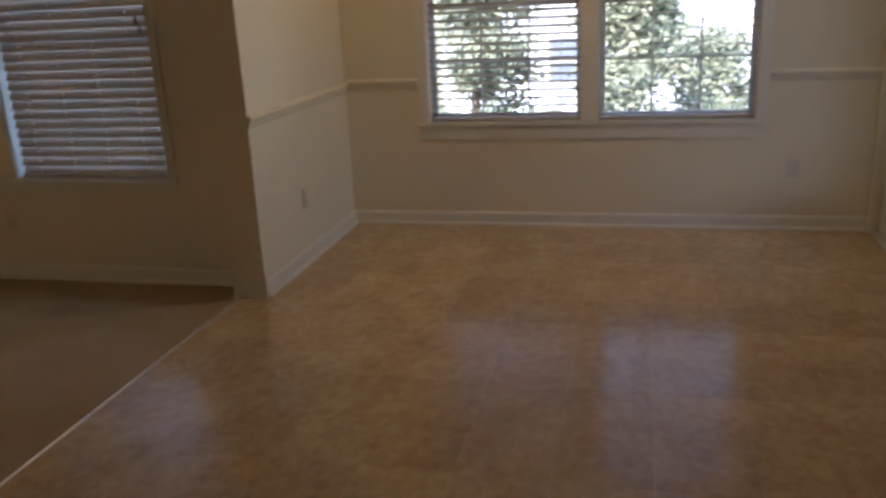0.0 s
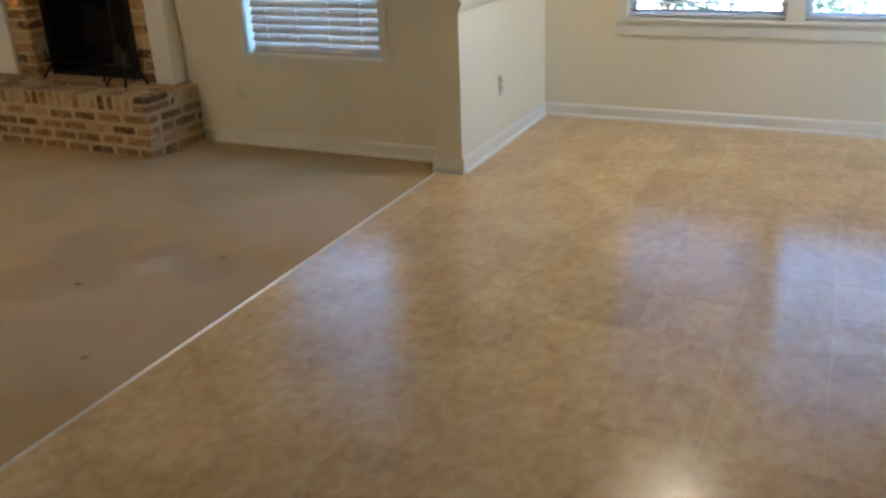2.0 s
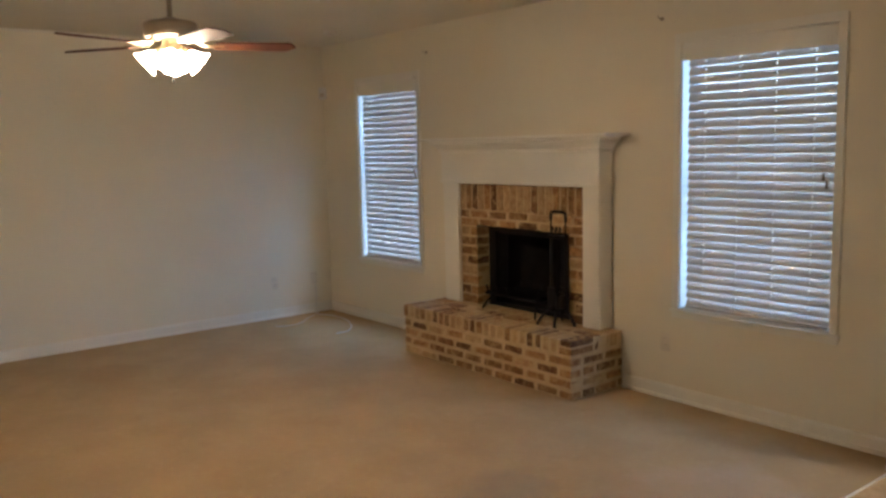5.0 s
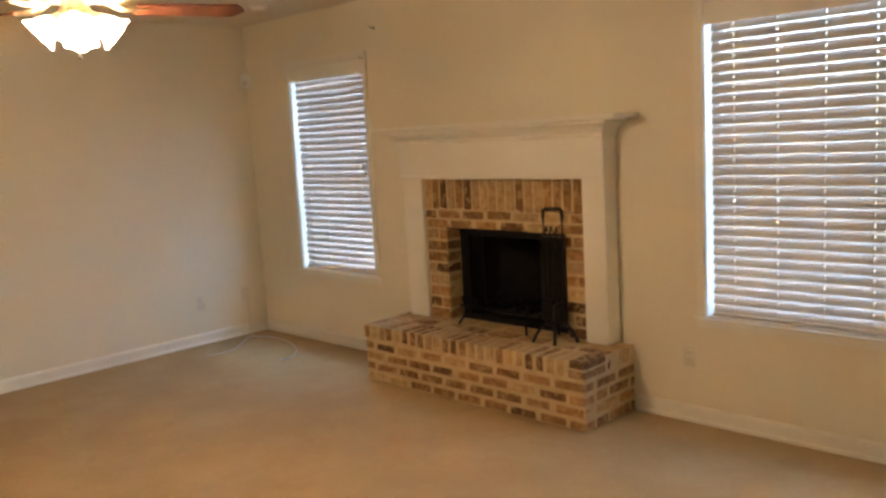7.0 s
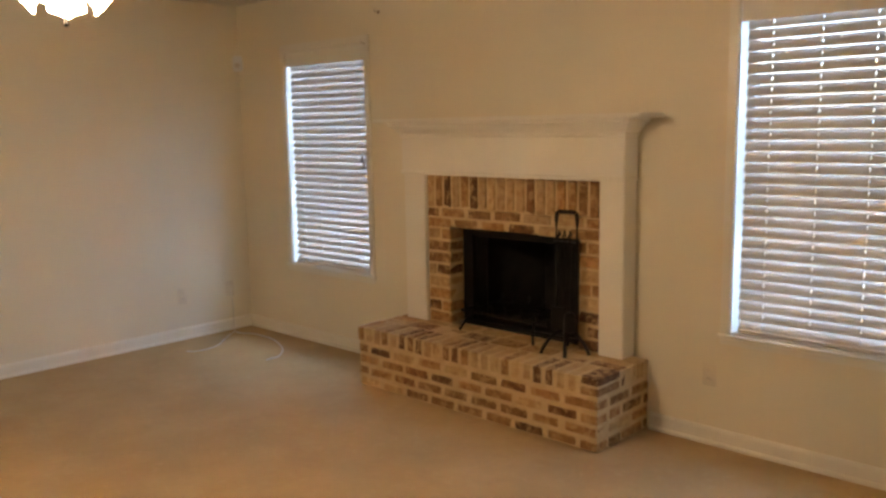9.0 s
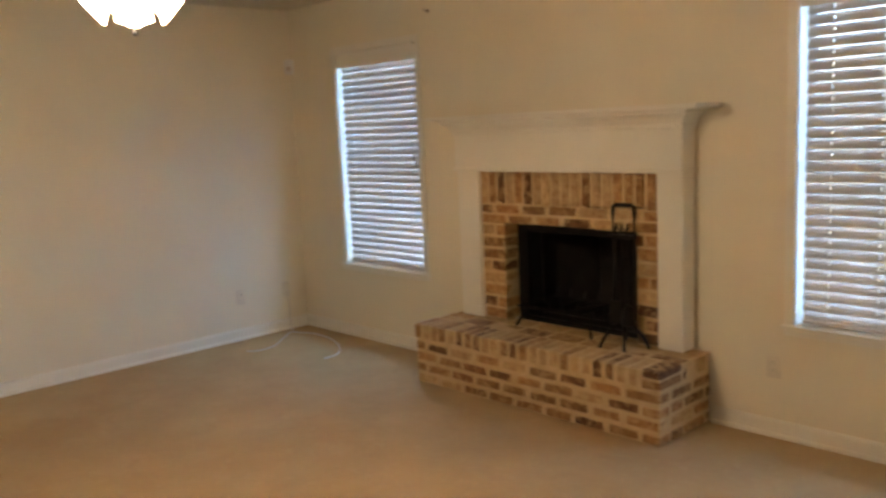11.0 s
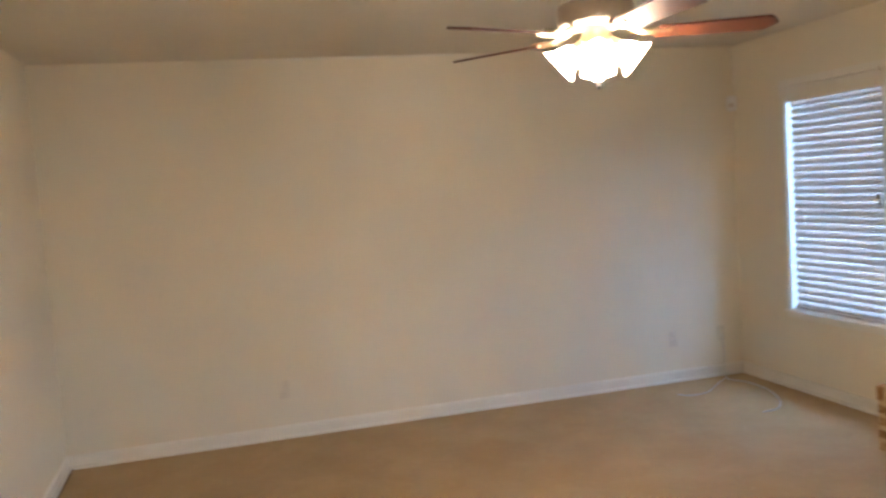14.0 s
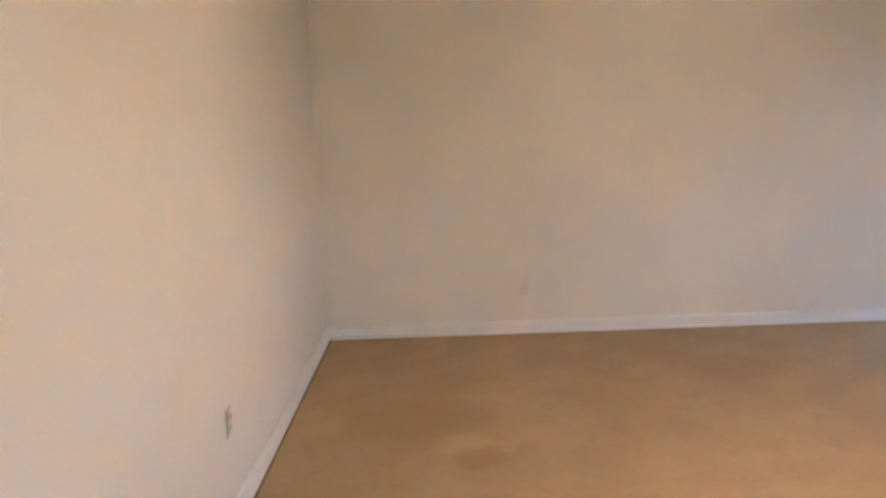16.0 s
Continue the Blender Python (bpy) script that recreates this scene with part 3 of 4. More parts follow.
def mortar_smear(m, scale, low, high, amount, up_gain):
    """Ragged smears of dried mortar; faces that point up take more of that pale colour."""
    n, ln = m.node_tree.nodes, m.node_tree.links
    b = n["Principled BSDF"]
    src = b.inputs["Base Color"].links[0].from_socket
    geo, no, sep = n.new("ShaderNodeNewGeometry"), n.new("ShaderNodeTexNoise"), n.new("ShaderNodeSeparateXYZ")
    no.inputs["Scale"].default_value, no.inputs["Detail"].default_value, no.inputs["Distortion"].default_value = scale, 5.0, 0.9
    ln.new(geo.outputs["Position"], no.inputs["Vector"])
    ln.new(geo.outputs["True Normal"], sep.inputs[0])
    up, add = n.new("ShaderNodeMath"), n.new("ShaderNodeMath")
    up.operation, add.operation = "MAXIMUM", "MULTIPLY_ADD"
    up.inputs[1].default_value, add.inputs[1].default_value = 0.0, up_gain
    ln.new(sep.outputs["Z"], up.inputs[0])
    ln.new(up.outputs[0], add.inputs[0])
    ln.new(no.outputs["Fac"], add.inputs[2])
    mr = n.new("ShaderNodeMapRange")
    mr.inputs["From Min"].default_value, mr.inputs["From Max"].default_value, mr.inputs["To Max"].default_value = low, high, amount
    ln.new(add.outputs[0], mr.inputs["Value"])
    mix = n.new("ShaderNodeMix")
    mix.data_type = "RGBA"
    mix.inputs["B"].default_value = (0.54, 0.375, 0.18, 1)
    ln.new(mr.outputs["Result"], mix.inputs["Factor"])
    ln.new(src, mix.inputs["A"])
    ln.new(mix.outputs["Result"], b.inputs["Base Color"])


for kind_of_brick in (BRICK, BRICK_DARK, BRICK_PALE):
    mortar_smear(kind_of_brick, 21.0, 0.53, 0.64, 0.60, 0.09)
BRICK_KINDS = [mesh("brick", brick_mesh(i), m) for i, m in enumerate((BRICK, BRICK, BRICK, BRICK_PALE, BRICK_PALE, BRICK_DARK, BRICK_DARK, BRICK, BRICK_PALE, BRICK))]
rb = random.Random(11)


def brick(parent, x0, x1, y0, y1, z0, z1, kind=None):
    ob = new("brick", BRICK_KINDS[rb.choice((0, 0, 1, 1, 2, 2, 7, 7, 9, 9, 5, 6, 5, 3, 4, 8)) if kind is None else kind])
    ob.parent, ob.matrix_parent_inverse = parent, parent.matrix_world.inverted()
    j = [rb.uniform(-0.0022, 0.0022) for _ in range(3)]
    ob.matrix_basis = Matrix.LocRotScale(((x0 + x1) / 2 + j[0], (y0 + y1) / 2 + j[1], (z0 + z1) / 2 + j[2]), Euler((0, 0, rb.uniform(-0.008, 0.008))), ((x1 - x0) * rb.uniform(0.93, 1.0), y1 - y0, (z1 - z0) * rb.uniform(0.92, 1.0)))
    return ob


hearth = holder("hearth", ((HE0 + HE1) / 2, -HD / 2, 0), "raised hearth of mottled antique brick with wide cream mortar", "hearth")
bm = bmesh.new()
box(bm, HE0 + 0.006, HE1 - 0.006, -HD + 0.006, -0.001, 0.0, HH - 0.006)
part("mortar", bm, MORTAR, hearth, "rough cream mortar")
PITCH, JOINT = 0.0680, 0.0205
BL = (HE1 - HE0) / 8.5
for c in range(4):
    z0, z1 = c * PITCH + 0.004, (c + 1) * PITCH - JOINT + 0.004
    x = HE0
    first = BL / 2 if c % 2 else BL
    while x < HE1 - 0.03:
        w = first if x == HE0 else BL
        w = min(w, HE1 - x)
        brick(hearth, x if x > HE0 else x, x + w - (JOINT if x + w < HE1 - 0.01 else 0), -HD, -HD + 0.09, z0, z1)
        x += w
    for side in (0, 1):
        y = -HD + 0.09 + JOINT
        w = 0.10 if (c + side) % 2 else 0.19
        while y < -0.02:
            ye = min(y + w, -0.002)
            brick(hearth, *((HE0, HE0 + 0.09) if side == 0 else (HE1 - 0.09, HE1)), y, ye, z0, z1)
            y, w = ye + JOINT, 0.19
z0, z1 = 4 * PITCH + 0.004, HH
n = 23
step = (HE1 - HE0 - 0.105) / n
for i in range(n):
    dark = {3: 0, 5: 5, 6: 6, 7: 5, 10: 1, 11: 5, 16: 7, 19: 6, 20: 5}.get(i, rb.choice((3, 4, 8, 8, 4, 0)))
    brick(hearth, HE0 + i * step, HE0 + (i + 1) * step - JOINT, -HD, -HD + 0.195, z0, z1, dark)
for i, (a, b) in enumerate(((z0, z0 + 0.043), (z0 + 0.053, z1))):
    brick(hearth, HE1 - 0.105, HE1, -HD, -HD + 0.205, a, b, 5 if i else None)
for i in range(3):
    y = -HD + 0.218 + i * 0.072
    brick(hearth, HE1 - 0.195, HE1, y, y + 0.059, z0, z1)
    brick(hearth, HE0, HE0 + 0.195, y, y + 0.059, z0, z1)
for i in range(6):
    for k in range(2):
        x = HE0 + 0.205 + i * 0.222
        y = -HD + 0.208 + k * 0.132
        brick(hearth, x, min(x + 0.209, HE1 - 0.208), y, y + 0.119, z1 - 0.05, z1 - 0.003, 3 if k else None)

fireplace = holder("fireplace", (2.725, 0.0, HH), "brick fireplace surround with an open black firebox", "fireplace")
SX0, SX1, SF, SB = 2.121, 3.370, -0.102, 0.03
for a, b, c, d in ((SX0, FX0 - 0.005, HH, 1.298), (FX1 + 0.005, SX1, HH, 1.298), (FX0 - 0.005, FX1 + 0.005, FZ1 + 0.008, 1.298)):
    part("mortar", box(bmesh.new(), a, b, SF + 0.007, SB, c, d), MORTAR, fireplace, "rough cream mortar")
rows = 8
rp = (FZ1 - HH) / rows
for c in range(rows):
    z0 = HH + c * rp
    for x0, x1, flip in ((SX0, FX0, c % 2), (FX1, SX1, (c + 1) % 2)):
        if c % 3 == 1:
            cut = x0 + (x1 - x0) * (0.62 if flip else 0.38)
            brick(fireplace, x0 + 0.003, cut - 0.006, SF, SB, z0 + 0.004, z0 + rp - 0.009)
            brick(fireplace, cut + 0.006, x1, SF, SB, z0 + 0.004, z0 + rp - 0.009)
        else:
            brick(fireplace, x0 + 0.003, x1, SF, SB, z0 + 0.004, z0 + rp - 0.009)
for c in range(2):
    z0 = FZ1 + 0.002 + c * 0.0625
    x = SX0 + 0.003 - (0.10 if c else 0.0)
    while x < SX1 - 0.02:
        a, b = max(x, SX0 + 0.003), min(x + 0.197, SX1 - 0.003)
        if b - a > 0.03:
            brick(fireplace, a, b, SF, SB, z0, z0 + 0.052)
        x += 0.210
n = 18
step = (SX1 - SX0) / n
for i in range(n):
    brick(fireplace, SX0 + i * step + 0.003, SX0 + (i + 1) * step - 0.009, SF, SB, 1.086, 1.290, {2: 5, 5: 6, 11: 5, 15: 0}.get(i, rb.choice((3, 4, 8, 0, 1, 8))))
# firebox
for nm, y0, z0, z1 in (("firebox_floor", SB, HH - 0.06, HH + 0.008), ("firebox_roof", SB, FZ1 - 0.01, FZ1 + 0.05), ("firebox_back", 0.60, HH + 0.008, FZ1 - 0.01)):
    part(nm, box(bmesh.new(), FX0 - 0.015, FX1 + 0.015, y0, 0.64, z0, z1), SOOT, fireplace, "sooty black firebrick")
for x, s in ((FX0, 1), (FX1, -1)):
    bm = bmesh.new()
    v = [bm.verts.new(p) for z in (HH + 0.008, FZ1 - 0.01) for p in ((x - 0.015 * s, SB, z), (x + 0.06 * s, SB, z), (x + 0.20 * s, 0.60, z), (x - 0.015 * s, 0.60, z))]
    for f in ((0, 1, 2, 3), (7, 6, 5, 4), (0, 4, 5, 1), (1, 5, 6, 2), (2, 6, 7, 3), (3, 7, 4, 0)):
        bm.faces.new([v[i] for i in f])
    bmesh.ops.recalc_face_normals(bm, faces=bm.faces[:])
    part("firebox_side", bm, SOOT, fireplace, "sooty black firebrick")
bm = bmesh.new()
for a, b, c, d in pierced(FX0 + 0.002, FX1 - 0.002, HH, FZ1 - 0.002, [(FX0 + 0.075, FX1 - 0.075, HH + 0.02, FZ1 - 0.05)]):
    box(bm, a, b, 0.022, 0.047, c, d)
part("firebox_frame", bm, IRON, fireplace, "black steel face frame")
for x0, x1 in ((FX0 + 0.078, FX0 + 0.16), (FX1 - 0.14, FX1 - 0.078)):
    bm = bmesh.new()
    k = 14
    pts = [(x0 + (x1 - x0) * i / k, 0.060 + (0.012 if i % 2 else 0.0)) for i in range(k + 1)]
    for off in (0.0, 0.003):
        vs = [[bm.verts.new((x, y + off, z)) for x, y in pts] for z in (HH + 0.03, FZ1 - 0.05)]
        for i in range(k):
            bm.faces.new((vs[0][i], vs[0][i + 1], vs[1][i + 1], vs[1][i]))
    part("mesh_curtain", bm, IRON, fireplace, "gathered black mesh spark curtain")
part("curtain_rod", tube([(FX0 + 0.07, 0.061, FZ1 - 0.058), (FX1 - 0.07, 0.061, FZ1 - 0.058)], 0.005), IRON, fireplace)

# unseen shell, added so that no skylight leaks into the firebox
def light_block_shell():
    bm = bmesh.new()
    box(bm, FX0 - 0.25, FX1 + 0.25, 0.66, 0.75, -2.4, 3.2)
    box(bm, FX0 - 0.25, FX0 - 0.16, 0.152, 0.66, -2.4, 3.2)
    box(bm, FX1 + 0.16, FX1 + 0.25, 0.152, 0.66, -2.4, 3.2)
    box(bm, FX0 - 0.25, FX1 + 0.25, 0.152, 0.75, 3.2, 3.25)
    return bm


structure("firebox_light_block", light_block_shell(), SIDING, "unseen shell added behind the fireplace to keep out skylight", "chimney")
mantel = holder("mantel", (2.725, 0, HH), "white painted wooden fireplace mantel with a stepped crown", "mantel")
MX0, MX1, MF = 1.948, 3.522, -0.122
part("leg", bevelled(MX0, 2.125, MF, -0.001, HH + 0.001, 1.287, 0.004), MANTEL, mantel)
part("leg", bevelled(3.376, MX1, MF, -0.001, HH + 0.001, 1.287, 0.004), MANTEL, mantel)
part("frieze", bevelled(MX0 - 0.004, MX1 + 0.004, MF - 0.012, -0.001, 1.289, 1.560, 0.004), MANTEL, mantel)
part("bead", bevelled(MX0 - 0.014, MX1 + 0.014, MF - 0.024, -0.001, 1.284, 1.310, 0.007, 3), MANTEL, mantel)


def crown(name, x0, x1, front, z, prof, mat, parent):
    """A moulding that turns back to the wall at both ends: (depth, height) pairs grow out of the box x0..x1, front..wall."""
    bm = bmesh.new()
    rings = []
    for d, h in prof:
        rings.append([bm.verts.new(p) for p in ((x0 - d, 0.0, z + h), (x0 - d, front - d, z + h), (x1 + d, front - d, z + h), (x1 + d, 0.0, z + h))])
    for a, b in zip(rings, rings[1:]):
        for i in range(4):
            bm.faces.new((a[i], a[(i + 1) % 4], b[(i + 1) % 4], b[i]))
    bm.faces.new(rings[0][::-1])
    bm.faces.new(rings[-1])
    bmesh.ops.recalc_face_normals(bm, faces=bm.faces[:])
    return part(name, bm, mat, parent)


crown("crown_moulding", MX0, MX1, MF - 0.012, 1.5095, [(0.0, 0), (0.012, 0.004), (0.012, 0.022), (0.022, 0.030), (0.030, 0.045), (0.048, 0.062), (0.066, 0.070), (0.066, 0.082), (0.085, 0.090)], MANTEL, mantel)
part("shelf", bevelled(MX0 - 0.15, MX1 + 0.15, MF - 0.125, -0.001, 1.5995, 1.623, 0.006, 3), MANTEL, mantel)

# fire grate standing in the mouth of the firebox
grate = holder("fire_grate", (2.72, 0.02, HH), "black wrought-iron log grate standing on the hearth", "fire grate")
gz = HH + 0.105
for k in range(2):
    y = -0.10 + k * 0.30
    part("cross_bar", tube([(2.40, y, gz), (3.03, y, gz)], 0.009), IRON, grate)
for i in range(6):
    x = 2.45 + i * 0.106
    part("grate_bar", tube([(x, -0.135, gz + 0.07), (x, -0.12, gz + 0.016), (x, 0.05, gz + 0.012), (x, 0.21, gz + 0.016), (x, 0.23, gz + 0.06)], 0.008), IRON, grate)
for x in (2.49, 2.94):
    for y, d in ((-0.10, -0.085), (0.20, 0.05)):
        part("leg", tube([(x, y, gz), (x + (0.03 if x > 2.7 else -0.02), y + d * 0.6, gz - 0.05), (x + (0.06 if x > 2.7 else -0.035), y + d, HH + 0.006)], 0.008), IRON, grate)


def tool_set(x, y, z):
    """Fireplace tools on a stand with a squared loop handle and three arched feet."""
    t = holder("fireplace_tool_set", (x, y, z), "black iron fireplace tool stand with loop handle", "fireplace tools")
    hub = Vector((x, y, z + 0.105))
    for deg in (242, 302, 358, 120):
        d = Vector((math.cos(radians(deg)), math.sin(radians(deg)), 0))
        reach = 0.10 if deg == 120 else 0.15
        pts = [hub + d * (reach * f) + Vector((0, 0, h)) for f, h in ((0.0, 0.0), (0.25, 0.008), (0.5, -0.006), (0.72, -0.035), (0.9, -0.07), (1.0, -0.099))]
        part("foot", tube(smooth_path(pts, 4), 0.010), IRON, t)
    part("base_plate", bevelled(x - 0.062, x + 0.062, y - 0.038, y + 0.038, z + 0.100, z + 0.114, 0.005), IRON, t)
    for s in (-1, 1):
        part("upright", tube([(x + s * 0.064, y, z + 0.105), (x + s * 0.064, y, z + 0.60)], 0.0095), IRON, t)
    part("hanger", bevelled(x - 0.075, x + 0.075, y - 0.024, y + 0.012, z + 0.575, z + 0.596, 0.004), IRON, t)
    loop = [(x - 0.064, y, z + 0.59), (x - 0.066, y, z + 0.712), (x - 0.062, y, z + 0.742), (x - 0.046, y, z + 0.750), (x + 0.046, y, z + 0.750), (x + 0.062, y, z + 0.742), (x + 0.066, y, z + 0.712), (x + 0.064, y, z + 0.59)]
    part("handle", tube(loop, 0.0105), IRON, t)
    for s, nm in ((-0.034, "shovel"), (0.0, "poker"), (0.034, "brush")):
        hook = [(x + s, y - 0.030, z + 0.625), (x + s, y - 0.02, z + 0.650), (x + s, y - 0.008, z + 0.625)]
        tool = part(nm, tube([(x + s, y - 0.014, z + 0.20), (x + s, y - 0.014, z + 0.575)] + hook, 0.006), IRON, t)
        if nm == "shovel":
            part("blade", bevelled(x + s - 0.048, x + s + 0.034, y - 0.024, y - 0.016, z + 0.112, z + 0.245, 0.003), IRON, tool)
        if nm == "brush":
            part("bristles", turned([(0.014, 0.0), (0.032, -0.02), (0.038, -0.10), (0.032, -0.105)], 14, m=Matrix.Translation((x + s, y - 0.014, z + 0.222))), IRON, tool)
    return t


tool_set(3.205, -0.165, HH)


# ---- ceiling fan ----
fx, fy = 3.049, -2.624
fan = holder("ceiling_fan", (fx, fy, TOP), "pewter ceiling fan with cherry blades and lit glass shades", "ceiling fan")
T = Matrix.Translation((fx, fy, 0.014))
part("canopy", turned([(0.02, TOP - 0.10), (0.05, TOP - 0.09), (0.068, TOP - 0.055), (0.072, TOP - 0.001)], 32, m=Matrix.Translation((fx, fy, 0))), BRONZE, fan, smooth=True)
part("downrod", turned([(0.012, 2.17), (0.012, 2.43)], 16, m=T), BRONZE, fan, smooth=True)
part("motor_housing", turned([(0.05, 2.086), (0.114, 2.089), (0.123, 2.096), (0.126, 2.104), (0.126, 2.152), (0.121, 2.163), (0.110, 2.168), (0.06, 2.176), (0.022, 2.190)], 40, m=T), BRONZE, fan, smooth=True)
part("light_fitter", turned([(0.03, 2.012), (0.052, 2.018), (0.056, 2.05), (0.044, 2.07), (0.044, 2.090)], 32, m=T), BRASS, fan, smooth=True)
part("finial", turned([(0.004, 1.886), (0.009, 1.893), (0.006, 1.902), (0.004, 1.91), (0.004, 2.015)], 14, m=T), IRON, fan, smooth=True)
for k in range(5):
    a = radians(72 * k)
    R = T @ Matrix.Rotation(a, 4, "Z")
    bm = bmesh.new()
    pitch = Matrix.Rotation(radians(-11), 4, "X")
    outline = [(0.20, -0.048), (0.55, -0.061), (0.565, -0.046), (0.592, 0.0), (0.565, 0.046), (0.55, 0.061), (0.20, 0.048)]
    lo = [bm.verts.new(R @ (Matrix.Translation((0, 0, 2.058)) @ pitch @ Vector((x, y, 0)))) for x, y in outline]
    hi = [bm.verts.new(R @ (Matrix.Translation((0, 0, 2.058)) @ pitch @ Vector((x, y, 0.007)))) for x, y in outline]
    bm.faces.new(lo[::-1])
    bm.faces.new(hi)
    for i in range(7):
        bm.faces.new((lo[i], lo[(i + 1) % 7], hi[(i + 1) % 7], hi[i]))
    b = part("blade", bm, BLADE, fan, "cherry-stained wooden blade")
    bm = tube([R @ Vector(p) for p in ((0.10, 0, 2.086), (0.15, 0.02, 2.062), (0.24, 0.022, 2.062))], 0.008)
    tube([R @ Vector(p) for p in ((0.10, 0, 2.086), (0.15, -0.02, 2.062), (0.24, -0.022, 2.062))], 0.008, bm=bm)
    part("blade_iron", bm, BRASS, b)
for k in range(4):
    a = radians(64 + 90 * k)
    M = T @ Matrix.Rotation(a, 4, "Z") @ Matrix.Translation((0.060, 0, 2.028)) @ Matrix.Rotation(radians(180 - 50), 4, "Y")
    part("lamp_arm", turned([(0.016, -0.02), (0.020, 0.0), (0.020, 0.022)], 18, m=M), BRASS, fan, smooth=True)
    bm = bmesh.new()
    prof = [(0.020, 0.012), (0.031, 0.026), (0.042, 0.050), (0.048, 0.070), (0.060, 0.088)]
    seg = 30
    for inner in (0, 1):
        rings = []
        for j, (r, h) in enumerate(prof):
            rr = r - 0.003 * inner
            rings.append([bm.verts.new(M @ Vector(((rr + (0.006 * math.cos(6 * 2 * math.pi * i / seg) if j == 4 else 0)) * math.cos(2 * math.pi * i / seg), (rr + (0.006 * math.cos(6 * 2 * math.pi * i / seg) if j == 4 else 0)) * math.sin(2 * math.pi * i / seg), h + 0.002 * inner))) for i in range(seg)])
        for p, q in zip(rings, rings[1:]):
            for i in range(seg):
                f = (p[i], p[(i + 1) % seg], q[(i + 1) % seg], q[i])
                bm.faces.new(f if not inner else f[::-1])
    s = part("shade", bm, SHADE_GLASS, fan, "glowing frosted glass tulip shade", True)
    part("bulb", turned([(0.010, 0.016), (0.014, 0.030), (0.020, 0.048), (0.017, 0.063), (0.007, 0.070)], 16, m=M), SHADE_GLASS, s, smooth=True)
part("pull_chain", tube([(fx + 0.04, fy - 0.02, 2.034), (fx + 0.041, fy - 0.02, 1.944)], 0.0014, 5), BRASS, fan)

# flush lamp over the nook's table place
dome = holder("ceiling_lamp", (6.70, 0.32, TOP), "flush brass ceiling lamp with lit glass dome", "ceiling lamp")
D = Matrix.Translation((6.70, 0.32, 0))
part("pan", turned([(0.078, TOP - 0.034), (0.10, TOP - 0.02), (0.10, TOP - 0.001)], 32, m=D), BRASS, dome, smooth=True)
part("glass_dome", turned([(0.01, TOP - 0.125), (0.04, TOP - 0.115), (0.066, TOP - 0.085), (0.074, TOP - 0.032)], 32, m=D), DOME_GLASS, dome, smooth=True)


# ---- small fittings ----
def outlet(at, out, label, slots=True):
    """A wall plate; out is the wall's normal."""
    o = Vector(out)
    side = Vector((0, 0, 1)).cross(o)
    m = Matrix(((side.x, o.x, 0, at[0]), (side.y, o.y, 0, at[1]), (0, 0, 1, at[2]), (0, 0, 0, 1)))
    t = holder("wall_outlet", at, label, "outlet", group="wall outlets")
    bm = bevelled(-0.036, 0.036, -0.0, 0.006, -0.058, 0.058, 0.003)
    bm.transform(m)
    part("cover_plate", bm, OUTLET, t)
    for z in (-0.02, 0.02) if slots else ():
        bm = turned([(0.0165, 0.0), (0.0165, 0.0085), (0.015, 0.0095)], 20, m=m @ Matrix.Translation((0, 0, z)) @ Matrix.Rotation(radians(-90), 4, "X"))
        s = part("socket", bm, OUTLET, t)
        for x in (-0.006, 0.006):
            bm = box(bmesh.new(), x - 0.001, x + 0.001, 0.009, 0.0102, z - 0.002, z + 0.006)
            bm.transform(m)
            part("slot", bm, DARKSLOT, s)
    return t


outlet((0, -0.195, 0.33), (1, 0, 0), "almond cable plate low on the wall", False)
outlet((0, -0.61, 0.33), (1, 0, 0), "almond duplex outlet low on the wall")
outlet((0, -3.537, 0.329), (1, 0, 0), "almond duplex outlet low on the wall")
outlet((2.62, SOUTH, 0.40), (0, 1, 0), "almond duplex outlet low on the wall")
outlet((3.94, 0, 0.35), (0, -1, 0), "almond duplex outlet beside the hearth")
outlet((8.18, NOOK_Y, 0.375), (0, -1, 0), "almond duplex outlet under the chair rail")

outlet((HX1, 0.443, 0.365), (1, 0, 0), "almond duplex outlet low on the nook wall")

pir = holder("alarm_sensor", (0.0, 0.0, 2.08), "small white alarm sensor in the wall corner", "alarm sensor")
bm = bevelled(-0.036, 0.036, -0.024, 0.024, -0.058, 0.058, 0.010, 3)
bm.transform(pose(0.034, -0.034, 2.08, 0, 0, 45))
part("sensor_case", bm, DOORPAINT, pir)
bm = bevelled(-0.02, 0.02, -0.004, 0.004, -0.022, 0.012, 0.003)
bm.transform(pose(0.034, -0.034, 2.08, 0, 0, 45) @ pose(0, -0.024, -0.01))
part("lens", bm, SLAT, pir)

for x, z in ((1.49, 2.12), (1.62, 2.31), (3.896, 2.276)):
    h = holder("curtain_hook", (x, 0, z), "small dark metal curtain hook on the wall", "hook", group="curtain hooks")
    part("screw_plate", turned([(0.012, 0.0), (0.012, 0.004), (0.006, 0.006)], 14, m=Matrix.Translation((x, 0, z)) @ Matrix.Rotation(radians(90), 4, "X")), BRONZE, h)
    part("hook_bar", tube([(x, -0.004, z), (x, -0.03, z), (x, -0.038, z + 0.006), (x, -0.038, z + 0.018)], 0.003, 6), BRONZE, h)

